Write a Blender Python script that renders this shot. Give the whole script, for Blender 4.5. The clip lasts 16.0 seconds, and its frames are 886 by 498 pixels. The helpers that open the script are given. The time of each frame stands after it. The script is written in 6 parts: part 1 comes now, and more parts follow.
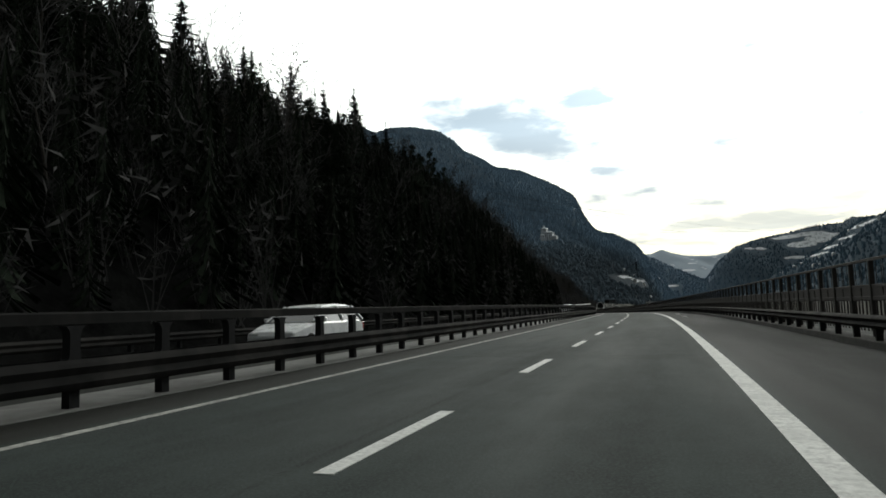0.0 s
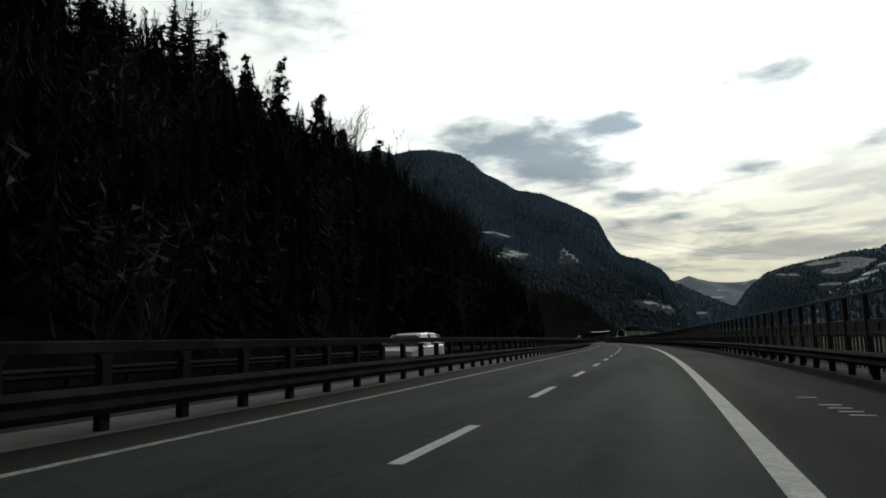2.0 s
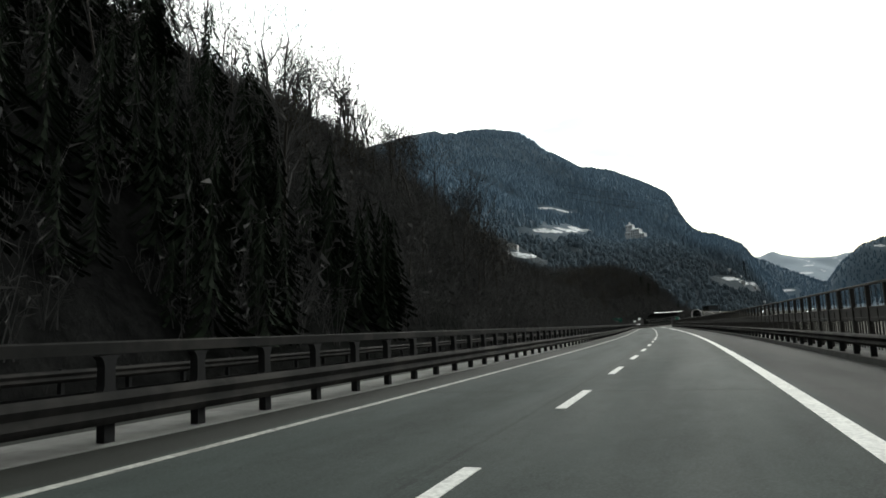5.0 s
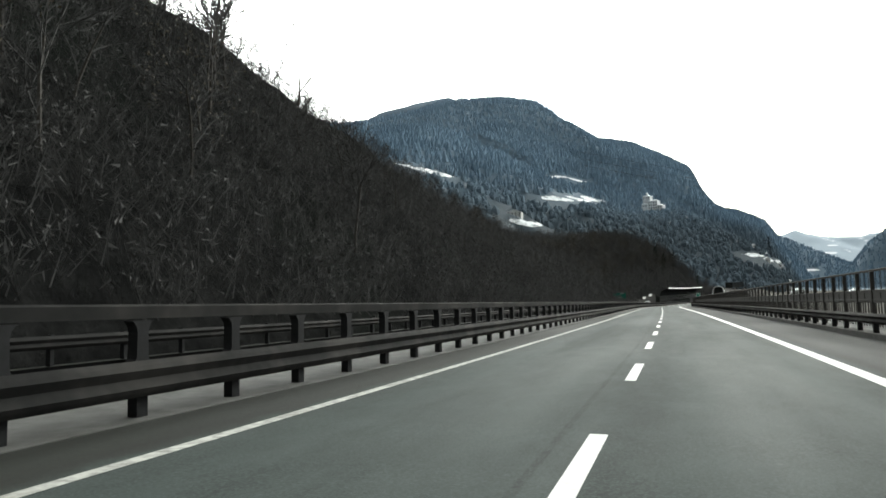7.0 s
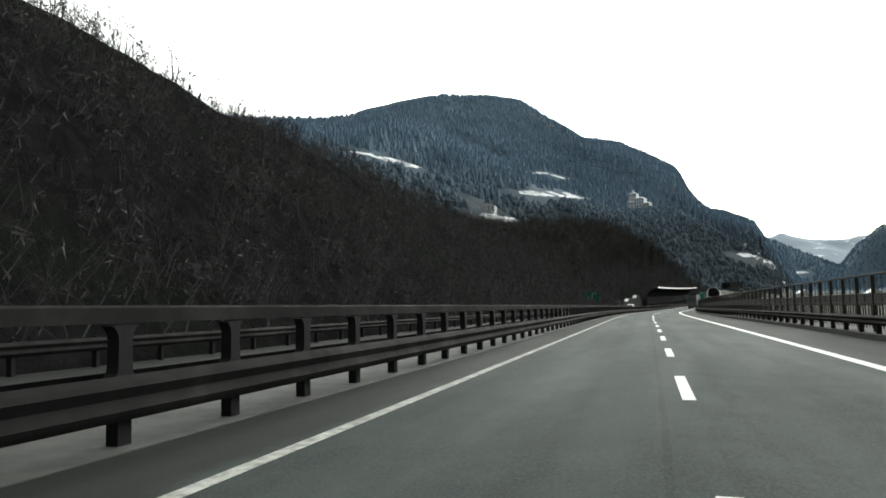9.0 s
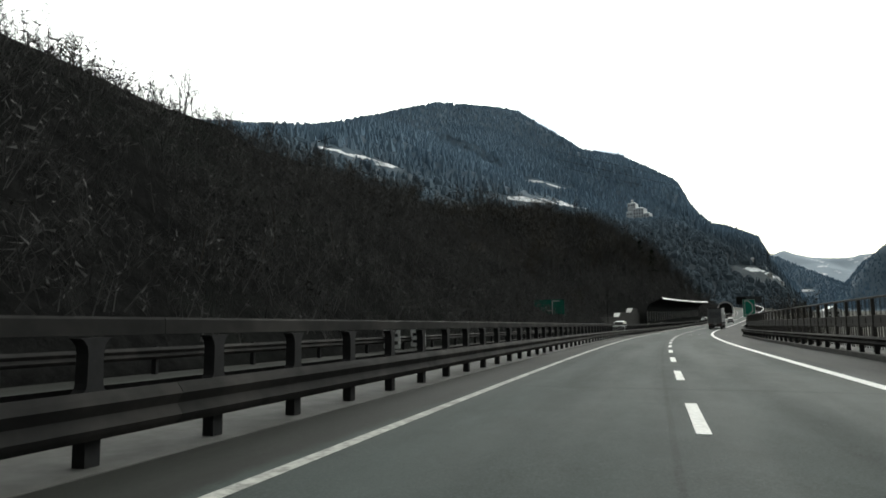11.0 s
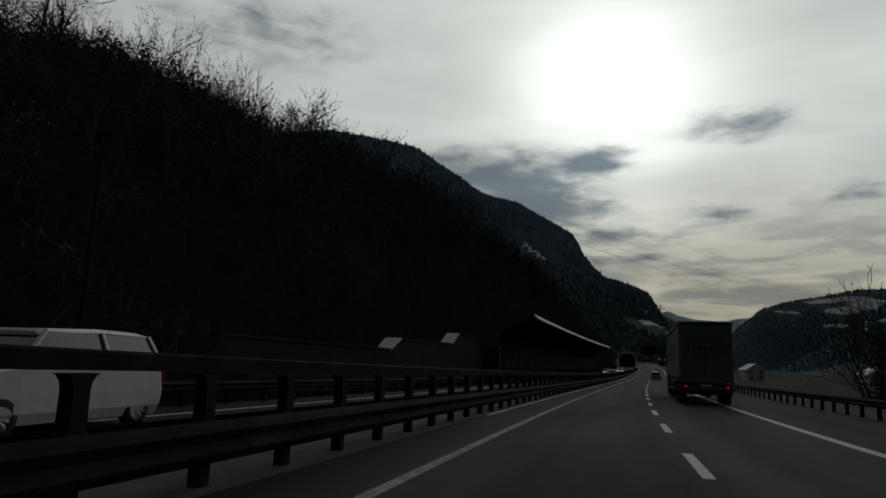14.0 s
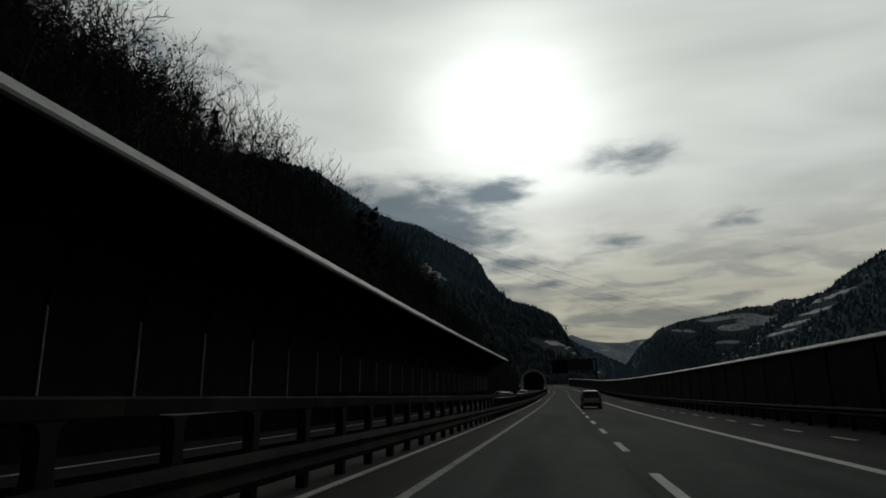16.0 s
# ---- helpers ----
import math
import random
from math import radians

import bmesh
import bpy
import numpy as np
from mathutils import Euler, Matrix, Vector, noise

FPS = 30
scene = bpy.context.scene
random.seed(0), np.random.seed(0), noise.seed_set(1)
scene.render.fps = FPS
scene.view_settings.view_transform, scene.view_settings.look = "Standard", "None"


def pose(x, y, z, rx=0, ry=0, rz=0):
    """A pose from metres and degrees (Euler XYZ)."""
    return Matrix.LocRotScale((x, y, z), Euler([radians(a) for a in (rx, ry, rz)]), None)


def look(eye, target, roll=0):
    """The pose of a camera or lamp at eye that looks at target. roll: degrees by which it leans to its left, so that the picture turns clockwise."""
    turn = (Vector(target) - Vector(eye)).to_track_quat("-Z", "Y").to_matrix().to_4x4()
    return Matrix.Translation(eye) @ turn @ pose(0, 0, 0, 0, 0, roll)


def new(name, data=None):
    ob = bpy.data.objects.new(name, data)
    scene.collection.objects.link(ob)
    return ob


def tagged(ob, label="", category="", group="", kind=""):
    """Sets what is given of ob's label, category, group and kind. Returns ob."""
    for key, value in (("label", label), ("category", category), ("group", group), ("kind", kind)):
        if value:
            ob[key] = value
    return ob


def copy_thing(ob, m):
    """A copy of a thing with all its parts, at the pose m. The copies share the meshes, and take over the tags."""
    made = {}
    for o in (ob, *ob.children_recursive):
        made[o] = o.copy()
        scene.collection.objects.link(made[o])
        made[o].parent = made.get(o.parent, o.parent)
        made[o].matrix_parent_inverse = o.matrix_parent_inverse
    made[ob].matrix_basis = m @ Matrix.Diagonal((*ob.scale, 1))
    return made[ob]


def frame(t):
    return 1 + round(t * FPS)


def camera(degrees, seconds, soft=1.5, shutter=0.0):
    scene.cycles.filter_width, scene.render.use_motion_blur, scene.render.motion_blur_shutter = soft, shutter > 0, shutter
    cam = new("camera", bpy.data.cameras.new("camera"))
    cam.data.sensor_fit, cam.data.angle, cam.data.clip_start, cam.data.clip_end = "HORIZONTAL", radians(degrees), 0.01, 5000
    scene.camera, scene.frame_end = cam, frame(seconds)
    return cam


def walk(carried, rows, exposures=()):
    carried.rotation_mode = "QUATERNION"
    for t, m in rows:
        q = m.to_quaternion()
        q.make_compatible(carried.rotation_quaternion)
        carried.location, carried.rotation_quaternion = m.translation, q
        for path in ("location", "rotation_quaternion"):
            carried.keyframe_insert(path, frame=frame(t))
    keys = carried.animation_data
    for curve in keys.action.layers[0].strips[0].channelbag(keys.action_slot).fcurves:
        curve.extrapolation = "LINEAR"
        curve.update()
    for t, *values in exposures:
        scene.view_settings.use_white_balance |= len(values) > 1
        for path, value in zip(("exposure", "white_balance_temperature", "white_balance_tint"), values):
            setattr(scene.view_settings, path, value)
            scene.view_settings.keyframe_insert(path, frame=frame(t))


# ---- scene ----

# ---------------------------------------------------------------- camera
PATH = [
    (0.0, 2.13, 45.34, 1.324, 95.19, 1.78, 19.65),
    (0.5, 1.71, 61.80, 1.344, 95.86, 0.47, 21.05),
    (1.0, 1.20, 78.18, 1.329, 97.84, -1.24, 18.84),
    (1.5, 0.64, 94.83, 1.256, 97.01, -0.76, 18.70),
    (2.0, 0.03, 111.13, 1.219, 97.51, 1.36, 21.71),
    (2.5, -0.96, 127.42, 1.143, 97.20, 0.06, 23.52),
    (3.0, -2.18, 144.25, 1.028, 95.52, 1.28, 25.34),
    (3.5, -3.73, 161.16, 0.858, 95.64, 1.44, 25.63),
    (4.0, -5.59, 178.13, 0.654, 95.92, 1.82, 26.33),
    (4.5, -7.69, 195.01, 0.426, 96.27, 2.27, 27.16),
    (5.0, -9.95, 211.66, 0.188, 96.55, 2.64, 27.87),
    (5.5, -12.28, 227.94, -0.032, 96.67, 2.80, 28.17),
    (6.0, -14.85, 243.94, -0.228, 96.22, 1.86, 29.67),
    (6.5, -17.72, 260.70, -0.409, 93.98, 2.58, 28.45),
    (7.0, -20.94, 277.83, -0.709, 94.22, 1.30, 29.20),
    (7.5, -24.30, 294.87, -0.933, 96.34, 0.82, 31.35),
    (8.0, -27.68, 311.92, -1.184, 95.86, 1.43, 30.17),
    (8.5, -31.14, 328.92, -1.383, 94.31, 1.37, 28.13),
    (9.0, -34.41, 345.84, -1.595, 94.47, 1.29, 28.12),
    (9.5, -37.64, 362.65, -1.817, 94.83, 1.12, 28.11),
    (10.0, -40.86, 379.43, -2.048, 95.27, 0.91, 28.09),
    (10.5, -44.14, 396.27, -2.288, 95.64, 0.74, 28.07),
    (11.0, -47.43, 413.28, -2.537, 95.79, 0.67, 28.06),
    (11.5, -50.68, 430.42, -2.799, 97.91, -0.65, 26.34),
    (12.0, -53.77, 447.30, -3.051, 97.35, -0.29, 21.66),
    (12.5, -56.48, 464.24, -3.320, 98.27, 0.56, 25.40),
    (13.0, -58.84, 481.28, -3.630, 99.37, 0.48, 25.28),
    (13.5, -61.00, 498.39, -3.911, 101.91, 0.30, 22.50),
    (14.0, -62.79, 515.72, -4.182, 99.88, -1.88, 19.01),
    (14.5, -64.13, 532.80, -4.376, 99.15, -2.42, 17.60),
    (15.0, -65.26, 549.87, -4.601, 97.35, -0.08, 16.17),
    (15.5, -66.22, 566.96, -4.650, 99.38, -1.28, 13.94),
    (16.0, -66.79, 583.83, -4.683, 102.62, 0.88, 11.34),
]
EXPOSURES = [(0.0, -0.1), (0.8, -0.3), (1.2, -1.4), (1.6, -1.35), (2.0, -1.05), (2.4, -0.75), (3.0, 0.1), (5.5, 0.65), (6.0, 0.8), (6.5, 1.7), (7.0, 1.5), (7.5, 1.15), (8.0, 1.0), (8.5, 1.15),
             (11.0, 0.75), (11.5, 0.1), (12.0, -1.5), (12.5, -0.85), (13.0, -1.5), (13.5, -1.95), (14.0, -2.15), (14.5, -1.5), (15.0, -1.55),
             (15.5, -1.35), (16.0, -2.1)]
cam = camera(67.96, 16.0, soft=1.7)
walk(cam, [(t, pose(x, y, z, rx, ry, rz)) for t, x, y, z, rx, ry, rz in PATH], EXPOSURES)

# ---------------------------------------------------------------- sky and sun
SUN_AZ, SUN_EL = radians(-4.0), radians(24.0)     # azimuth from +y towards +x
SUN_DIR = Vector((math.sin(SUN_AZ) * math.cos(SUN_EL), math.cos(SUN_AZ) * math.cos(SUN_EL), math.sin(SUN_EL)))


class Nodes:
    """Short hand for building a node tree."""

    def __init__(self, tree):
        self.tree = tree
        tree.nodes.clear()

    def add(self, kind, out=0, ins=None, **attrs):
        n = self.tree.nodes.new(kind)
        if "operation" in attrs:
            n.operation = attrs["operation"]
        if "data_type" in attrs:
            n.data_type = attrs["data_type"]
        if "blend_type" in attrs:
            n.blend_type = attrs["blend_type"]
        if "interpolation_type" in attrs:
            n.interpolation_type = attrs["interpolation_type"]
        if "sky_type" in attrs:
            n.sky_type = attrs["sky_type"]
        if "sun_disc" in attrs:
            n.sun_disc = attrs["sun_disc"]
        if "sun_elevation" in attrs:
            n.sun_elevation = attrs["sun_elevation"]
        if "sun_rotation" in attrs:
            n.sun_rotation = attrs["sun_rotation"]
        if "air_density" in attrs:
            n.air_density = attrs["air_density"]
        if "dust_density" in attrs:
            n.dust_density = attrs["dust_density"]
        if "uv_map" in attrs:
            n.uv_map = attrs["uv_map"]
        if "feature" in attrs:
            n.feature = attrs["feature"]
        if "distance" in attrs:
            n.distance = attrs["distance"]
        for k, v in (ins or {}).items():
            self.put(n.inputs[k], v)
        return n if out is None else n.outputs[out]

    def put(self, socket, v):
        if isinstance(v, bpy.types.NodeSocket):
            self.tree.links.new(v, socket)
        else:
            socket.default_value = v

    def math(self, op, a, b=0.0, c=0.0):
        return self.add("ShaderNodeMath", 0, {0: a, 1: b, 2: c}, operation=op)

    def vec(self, op, a, b=(0, 0, 0), out=0):
        return self.add("ShaderNodeVectorMath", out, {0: a, 1: b}, operation=op)

    def mix(self, fac, a, b, blend="MIX"):
        return self.add("ShaderNodeMix", 2, {0: fac, 6: a, 7: b}, data_type="RGBA", blend_type=blend)

    def step(self, x, lo, hi, a=0.0, b=1.0):
        return self.add("ShaderNodeMapRange", 0, {0: x, 1: lo, 2: hi, 3: a, 4: b}, interpolation_type="SMOOTHSTEP")

    def noise(self, vec, scale, detail=4.0, rough=0.55, out=0, distort=0.0):
        return self.add("ShaderNodeTexNoise", out, {"Vector": vec, "Scale": scale, "Detail": detail, "Roughness": rough, "Distortion": distort})


def build_world():
    world = bpy.data.worlds.new("winter_sky")
    scene.world = world
    world.use_nodes = True
    n = Nodes(world.node_tree)
    ray = n.add("ShaderNodeTexCoord", 0)
    sep = n.add("ShaderNodeSeparateXYZ", None, {0: ray})
    x, y, z = sep.outputs
    az = n.math("ARCTAN2", x, y)
    el = n.math("ARCSINE", z)
    sky = n.add("ShaderNodeTexSky", 0, {}, sky_type="NISHITA", sun_disc=False, sun_elevation=SUN_EL, sun_rotation=SUN_AZ, air_density=1.5, dust_density=3.0)
    # cloud sheet seen in perspective
    inv = n.math("DIVIDE", 1.0, n.math("ADD", n.math("MAXIMUM", z, 0.0), 0.10))
    plane = n.add("ShaderNodeCombineXYZ", 0, {0: n.math("MULTIPLY", x, inv), 1: n.math("MULTIPLY", y, inv), 2: 0.0})
    sheet = n.noise(n.vec("MULTIPLY", plane, (1.0, 1.6, 1.0)), 1.1, 3.5, 0.5, 0, 0.5)
    # glow of the veiled sun
    dot = n.vec("DOT_PRODUCT", ray, tuple(SUN_DIR), 1)
    ang = n.math("ARCCOSINE", n.math("MINIMUM", dot, 0.99999))
    da = n.math("MULTIPLY", n.math("SUBTRACT", az, SUN_AZ), n.math("COSINE", el))
    de = n.math("SUBTRACT", el, SUN_EL)
    up, down = n.math("MAXIMUM", de, 0.0), n.math("MINIMUM", de, 0.0)
    tall = n.math("ADD", n.math("MULTIPLY", n.math("MULTIPLY", up, up), 6.5), n.math("MULTIPLY", n.math("MULTIPLY", down, down), 6.8))
    wide = n.math("EXPONENT", n.math("MULTIPLY", n.math("ADD", n.math("MULTIPLY", da, da), tall), -0.8))
    core = n.math("EXPONENT", n.math("MULTIPLY", n.math("MULTIPLY", ang, ang), -62.0))
    lum = n.math("ADD", n.math("ADD", 0.05, n.math("MULTIPLY", wide, 2.9)), n.math("MULTIPLY", core, 3.2))
    lum = n.math("MULTIPLY", lum, n.step(sheet, 0.25, 0.75, 1.14, 0.84))
    # darker cloud banks: azimuth, elevation, half widths in degrees, weight
    banks = [(-15.5, 16.2, 6.5, 1.9, 1.0), (-10.0, 13.6, 5.0, 1.3, 0.9), (-6.6, 17.6, 2.9, 0.85, 0.95), (4.0, 12.6, 2.6, 0.8, 0.7), (5.6, 19.5, 3.4, 1.1, 0.75),
             (-4.0, 11.2, 4.2, 0.6, 0.75), (-4.0, 9.1, 4.4, 0.5, 0.7), (13.3, 13.4, 2.2, 0.7, 0.7), (3.0, 8.0, 9.0, 0.35, 0.5), (9.0, 6.0, 7.0, 0.35, 0.4),
             (-37.0, 26.5, 9.0, 2.2, 0.5), (17.0, 10.5, 5.0, 0.7, 0.4)]
    wob = n.noise(n.vec("MULTIPLY", plane, (1.0, 1.5, 1.0)), 3.2, 5.0, 0.6, 1, 0.2)
    wsep = n.add("ShaderNodeSeparateXYZ", None, {0: wob})
    az2 = n.math("ADD", az, n.math("MULTIPLY", n.math("SUBTRACT", wsep.outputs[0], 0.5), 0.07))
    el2 = n.math("ADD", el, n.math("MULTIPLY", n.math("SUBTRACT", wsep.outputs[1], 0.5), 0.03))
    dark = 0.0
    for a, e, wa, we, wt in banks:
        u = n.math("DIVIDE", n.math("SUBTRACT", az2, radians(a)), radians(wa * 1.12))
        v = n.math("DIVIDE", n.math("SUBTRACT", el2, radians(e)), radians(we * 1.3))
        g = n.math("EXPONENT", n.math("MULTIPLY", n.math("ADD", n.math("MULTIPLY", u, u), n.math("MULTIPLY", v, v)), -1.0))
        dark = n.math("MULTIPLY_ADD", g, wt, dark)
    sphere = n.add("ShaderNodeCombineXYZ", 0, {0: az, 1: n.math("MULTIPLY", el, 2.6), 2: 0.0})
    puff = n.noise(sphere, 16.0, 6.0, 0.55, 0, 0.3)
    near = n.math("MINIMUM", n.math("ADD", n.math("MULTIPLY", dark, 2.5), 0.12), 1.0)
    dark = n.math("ADD", dark, n.math("MULTIPLY", n.math("MULTIPLY", n.math("SUBTRACT", puff, 0.5), 1.5), near))
    dark = n.step(dark, 0.02, 1.0)
    low = n.step(el, radians(1.0), radians(18.0), 1.0, 0.0)
    bands = n.add("ShaderNodeCombineXYZ", 0, {0: az, 1: n.math("MULTIPLY", el, 5.0), 2: 0.3})
    fine = n.noise(bands, 8.0, 7.0, 0.6, 0, 0.5)
    streak = n.math("MULTIPLY", n.math("MULTIPLY", n.step(fine, 0.43, 0.62), low), 0.85)
    warm = n.mix(low, (0.95, 1.0, 0.955, 1), (1.0, 0.965, 0.73, 1))
    bright = n.vec("SCALE", warm, (0, 0, 0))
    n.put(bright.node.inputs["Scale"], lum)
    grey = n.mix(low, (0.325, 0.415, 0.48, 1), (0.36, 0.41, 0.44, 1))
    gs = n.vec("SCALE", grey, (0, 0, 0))
    n.put(gs.node.inputs["Scale"], n.math("ADD", n.math("MULTIPLY", lum, 0.42), 0.75))
    cloud = n.mix(n.math("MINIMUM", n.math("MAXIMUM", dark, streak), 1.0), bright, gs)
    skyscaled = n.vec("SCALE", sky, (0, 0, 0))
    n.put(skyscaled.node.inputs["Scale"], 0.1)
    col = n.mix(0.985, skyscaled, cloud)
    bg = n.add("ShaderNodeBackground", 0, {"Color": col, "Strength": 1.0})
    n.add("ShaderNodeOutputWorld", None, {0: bg})


build_world()
sun = new("sun", bpy.data.lights.new("sun", "SUN"))
sun.data.energy, sun.data.angle, sun.data.color = 0.3, radians(15), (1.0, 0.95, 0.87)
sun.matrix_world = look(tuple(SUN_DIR * 100), (0, 0, 0))

# ---------------------------------------------------------------- materials
def material(name, color, rough=0.8, metal=0.0, dark=None, scale=6.0, amount=0.5, bump=0.0, bump_scale=40.0, stain=None, stain_scale=0.4, spec=0.5, vary=0.0):
    """A surface with grain, larger stains and fine relief; dark: second colour of the grain; vary: per-object change of value."""
    m = bpy.data.materials.new(name)
    m.use_nodes = True
    n = Nodes(m.node_tree)
    pos = n.add("ShaderNodeTexCoord", 3)
    dark = dark or tuple(c * 0.6 for c in color)
    grain = n.noise(pos, scale, 6.0, 0.65)
    col = n.mix(n.math("MULTIPLY", n.step(grain, 0.35, 0.7), amount), (*color, 1), (*dark, 1))
    if stain:
        col = n.mix(n.math("MULTIPLY", n.step(n.noise(pos, stain_scale, 4.0, 0.6), 0.45, 0.7), 0.7), col, (*stain, 1))
    if vary:
        rnd = n.add("ShaderNodeObjectInfo", "Random")
        col = n.mix(1.0, col, n.add("ShaderNodeCombineColor", 0, {i: n.step(rnd, 0.0, 1.0, 1.0 - vary, 1.0 + vary) for i in range(3)}), "MULTIPLY")
    ins = {"Base Color": col, "Roughness": n.step(grain, 0.3, 0.7, max(rough - 0.08, 0.02), min(rough + 0.08, 1.0)), "Metallic": metal, "Specular IOR Level": spec}
    if bump:
        ins["Normal"] = n.add("ShaderNodeBump", 0, {"Strength": bump, "Distance": 0.02, "Height": n.noise(pos, bump_scale, 5.0, 0.6)})
    n.add("ShaderNodeOutputMaterial", None, {0: n.add("ShaderNodeBsdfPrincipled", 0, ins)})
    return m


def lamp_material(name, color, strength):
    m = bpy.data.materials.new(name)
    m.use_nodes = True
    n = Nodes(m.node_tree)
    n.add("ShaderNodeOutputMaterial", None, {0: n.add("ShaderNodeEmission", 0, {"Color": (*color, 1), "Strength": strength})})
    return m


M_PAINT_WHITE = material("road_paint", (0.80, 0.80, 0.77), 0.7, dark=(0.30, 0.30, 0.29), scale=13.0, amount=0.55, stain=(0.55, 0.55, 0.53), stain_scale=1.3, spec=0.2)
M_PAINT_WORN = material("worn_road_paint", (0.50, 0.50, 0.46), 0.8, dark=(0.12, 0.12, 0.115), scale=7.0, amount=0.75, stain=(0.24, 0.235, 0.215), stain_scale=0.9, spec=0.1)
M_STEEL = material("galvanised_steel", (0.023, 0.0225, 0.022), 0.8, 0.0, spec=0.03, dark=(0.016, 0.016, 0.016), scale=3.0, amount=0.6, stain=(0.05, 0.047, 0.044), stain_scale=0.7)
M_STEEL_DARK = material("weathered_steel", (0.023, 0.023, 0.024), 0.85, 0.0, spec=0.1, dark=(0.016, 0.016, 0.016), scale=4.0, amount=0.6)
M_RAIL_BROWN = material("corten_steel", (0.046, 0.043, 0.040), 0.8, 0.0, spec=0.2, dark=(0.062, 0.057, 0.053), scale=5.0, amount=0.6)
M_CONCRETE_PALE = material("grey_concrete", (0.095, 0.094, 0.088), 0.85, dark=(0.06, 0.06, 0.056), scale=2.5, amount=0.6, bump=0.3, stain=(0.045, 0.043, 0.038), stain_scale=0.5)
M_CONCRETE_STRIP = material("pale_concrete", (0.20, 0.20, 0.19), 0.85, dark=(0.13, 0.13, 0.124), scale=2.5, amount=0.6, bump=0.3, stain=(0.10, 0.097, 0.09), stain_scale=0.5)
M_CONCRETE_LIGHT = material("light_concrete", (0.46, 0.46, 0.44), 0.85, dark=(0.34, 0.34, 0.33), scale=2.0, amount=0.5, bump=0.3, stain=(0.26, 0.26, 0.25), stain_scale=0.25)
M_CONCRETE_EDGE = material("pale_metal_edge", (0.78, 0.78, 0.76), 0.6, dark=(0.6, 0.6, 0.58), scale=1.5, amount=0.5)
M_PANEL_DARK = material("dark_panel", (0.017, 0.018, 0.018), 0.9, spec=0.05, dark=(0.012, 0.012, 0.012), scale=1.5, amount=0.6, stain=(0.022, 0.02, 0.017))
M_DIRTY = material("dirty_concrete", (0.035, 0.034, 0.030), 0.9, dark=(0.03, 0.03, 0.028), scale=3.0, amount=0.6, bump=0.3, stain=(0.03, 0.03, 0.028), stain_scale=0.5)
M_BARK = material("bark", (0.045, 0.039, 0.033), 0.95, dark=(0.025, 0.022, 0.019), scale=8.0)
M_TWIG = material("bare_twigs", (0.105, 0.103, 0.101), 0.95, dark=(0.062, 0.061, 0.060), scale=3.0, spec=0.0)
M_NEEDLES = material("spruce_needles", (0.022, 0.031, 0.020), 0.95, spec=0.05, dark=(0.010, 0.014, 0.009), scale=2.0, amount=0.8, vary=0.3)
M_DRYLEAF = material("withered_leaves", (0.075, 0.060, 0.038), 0.9, dark=(0.04, 0.032, 0.02), scale=3.0, amount=0.7, vary=0.2)


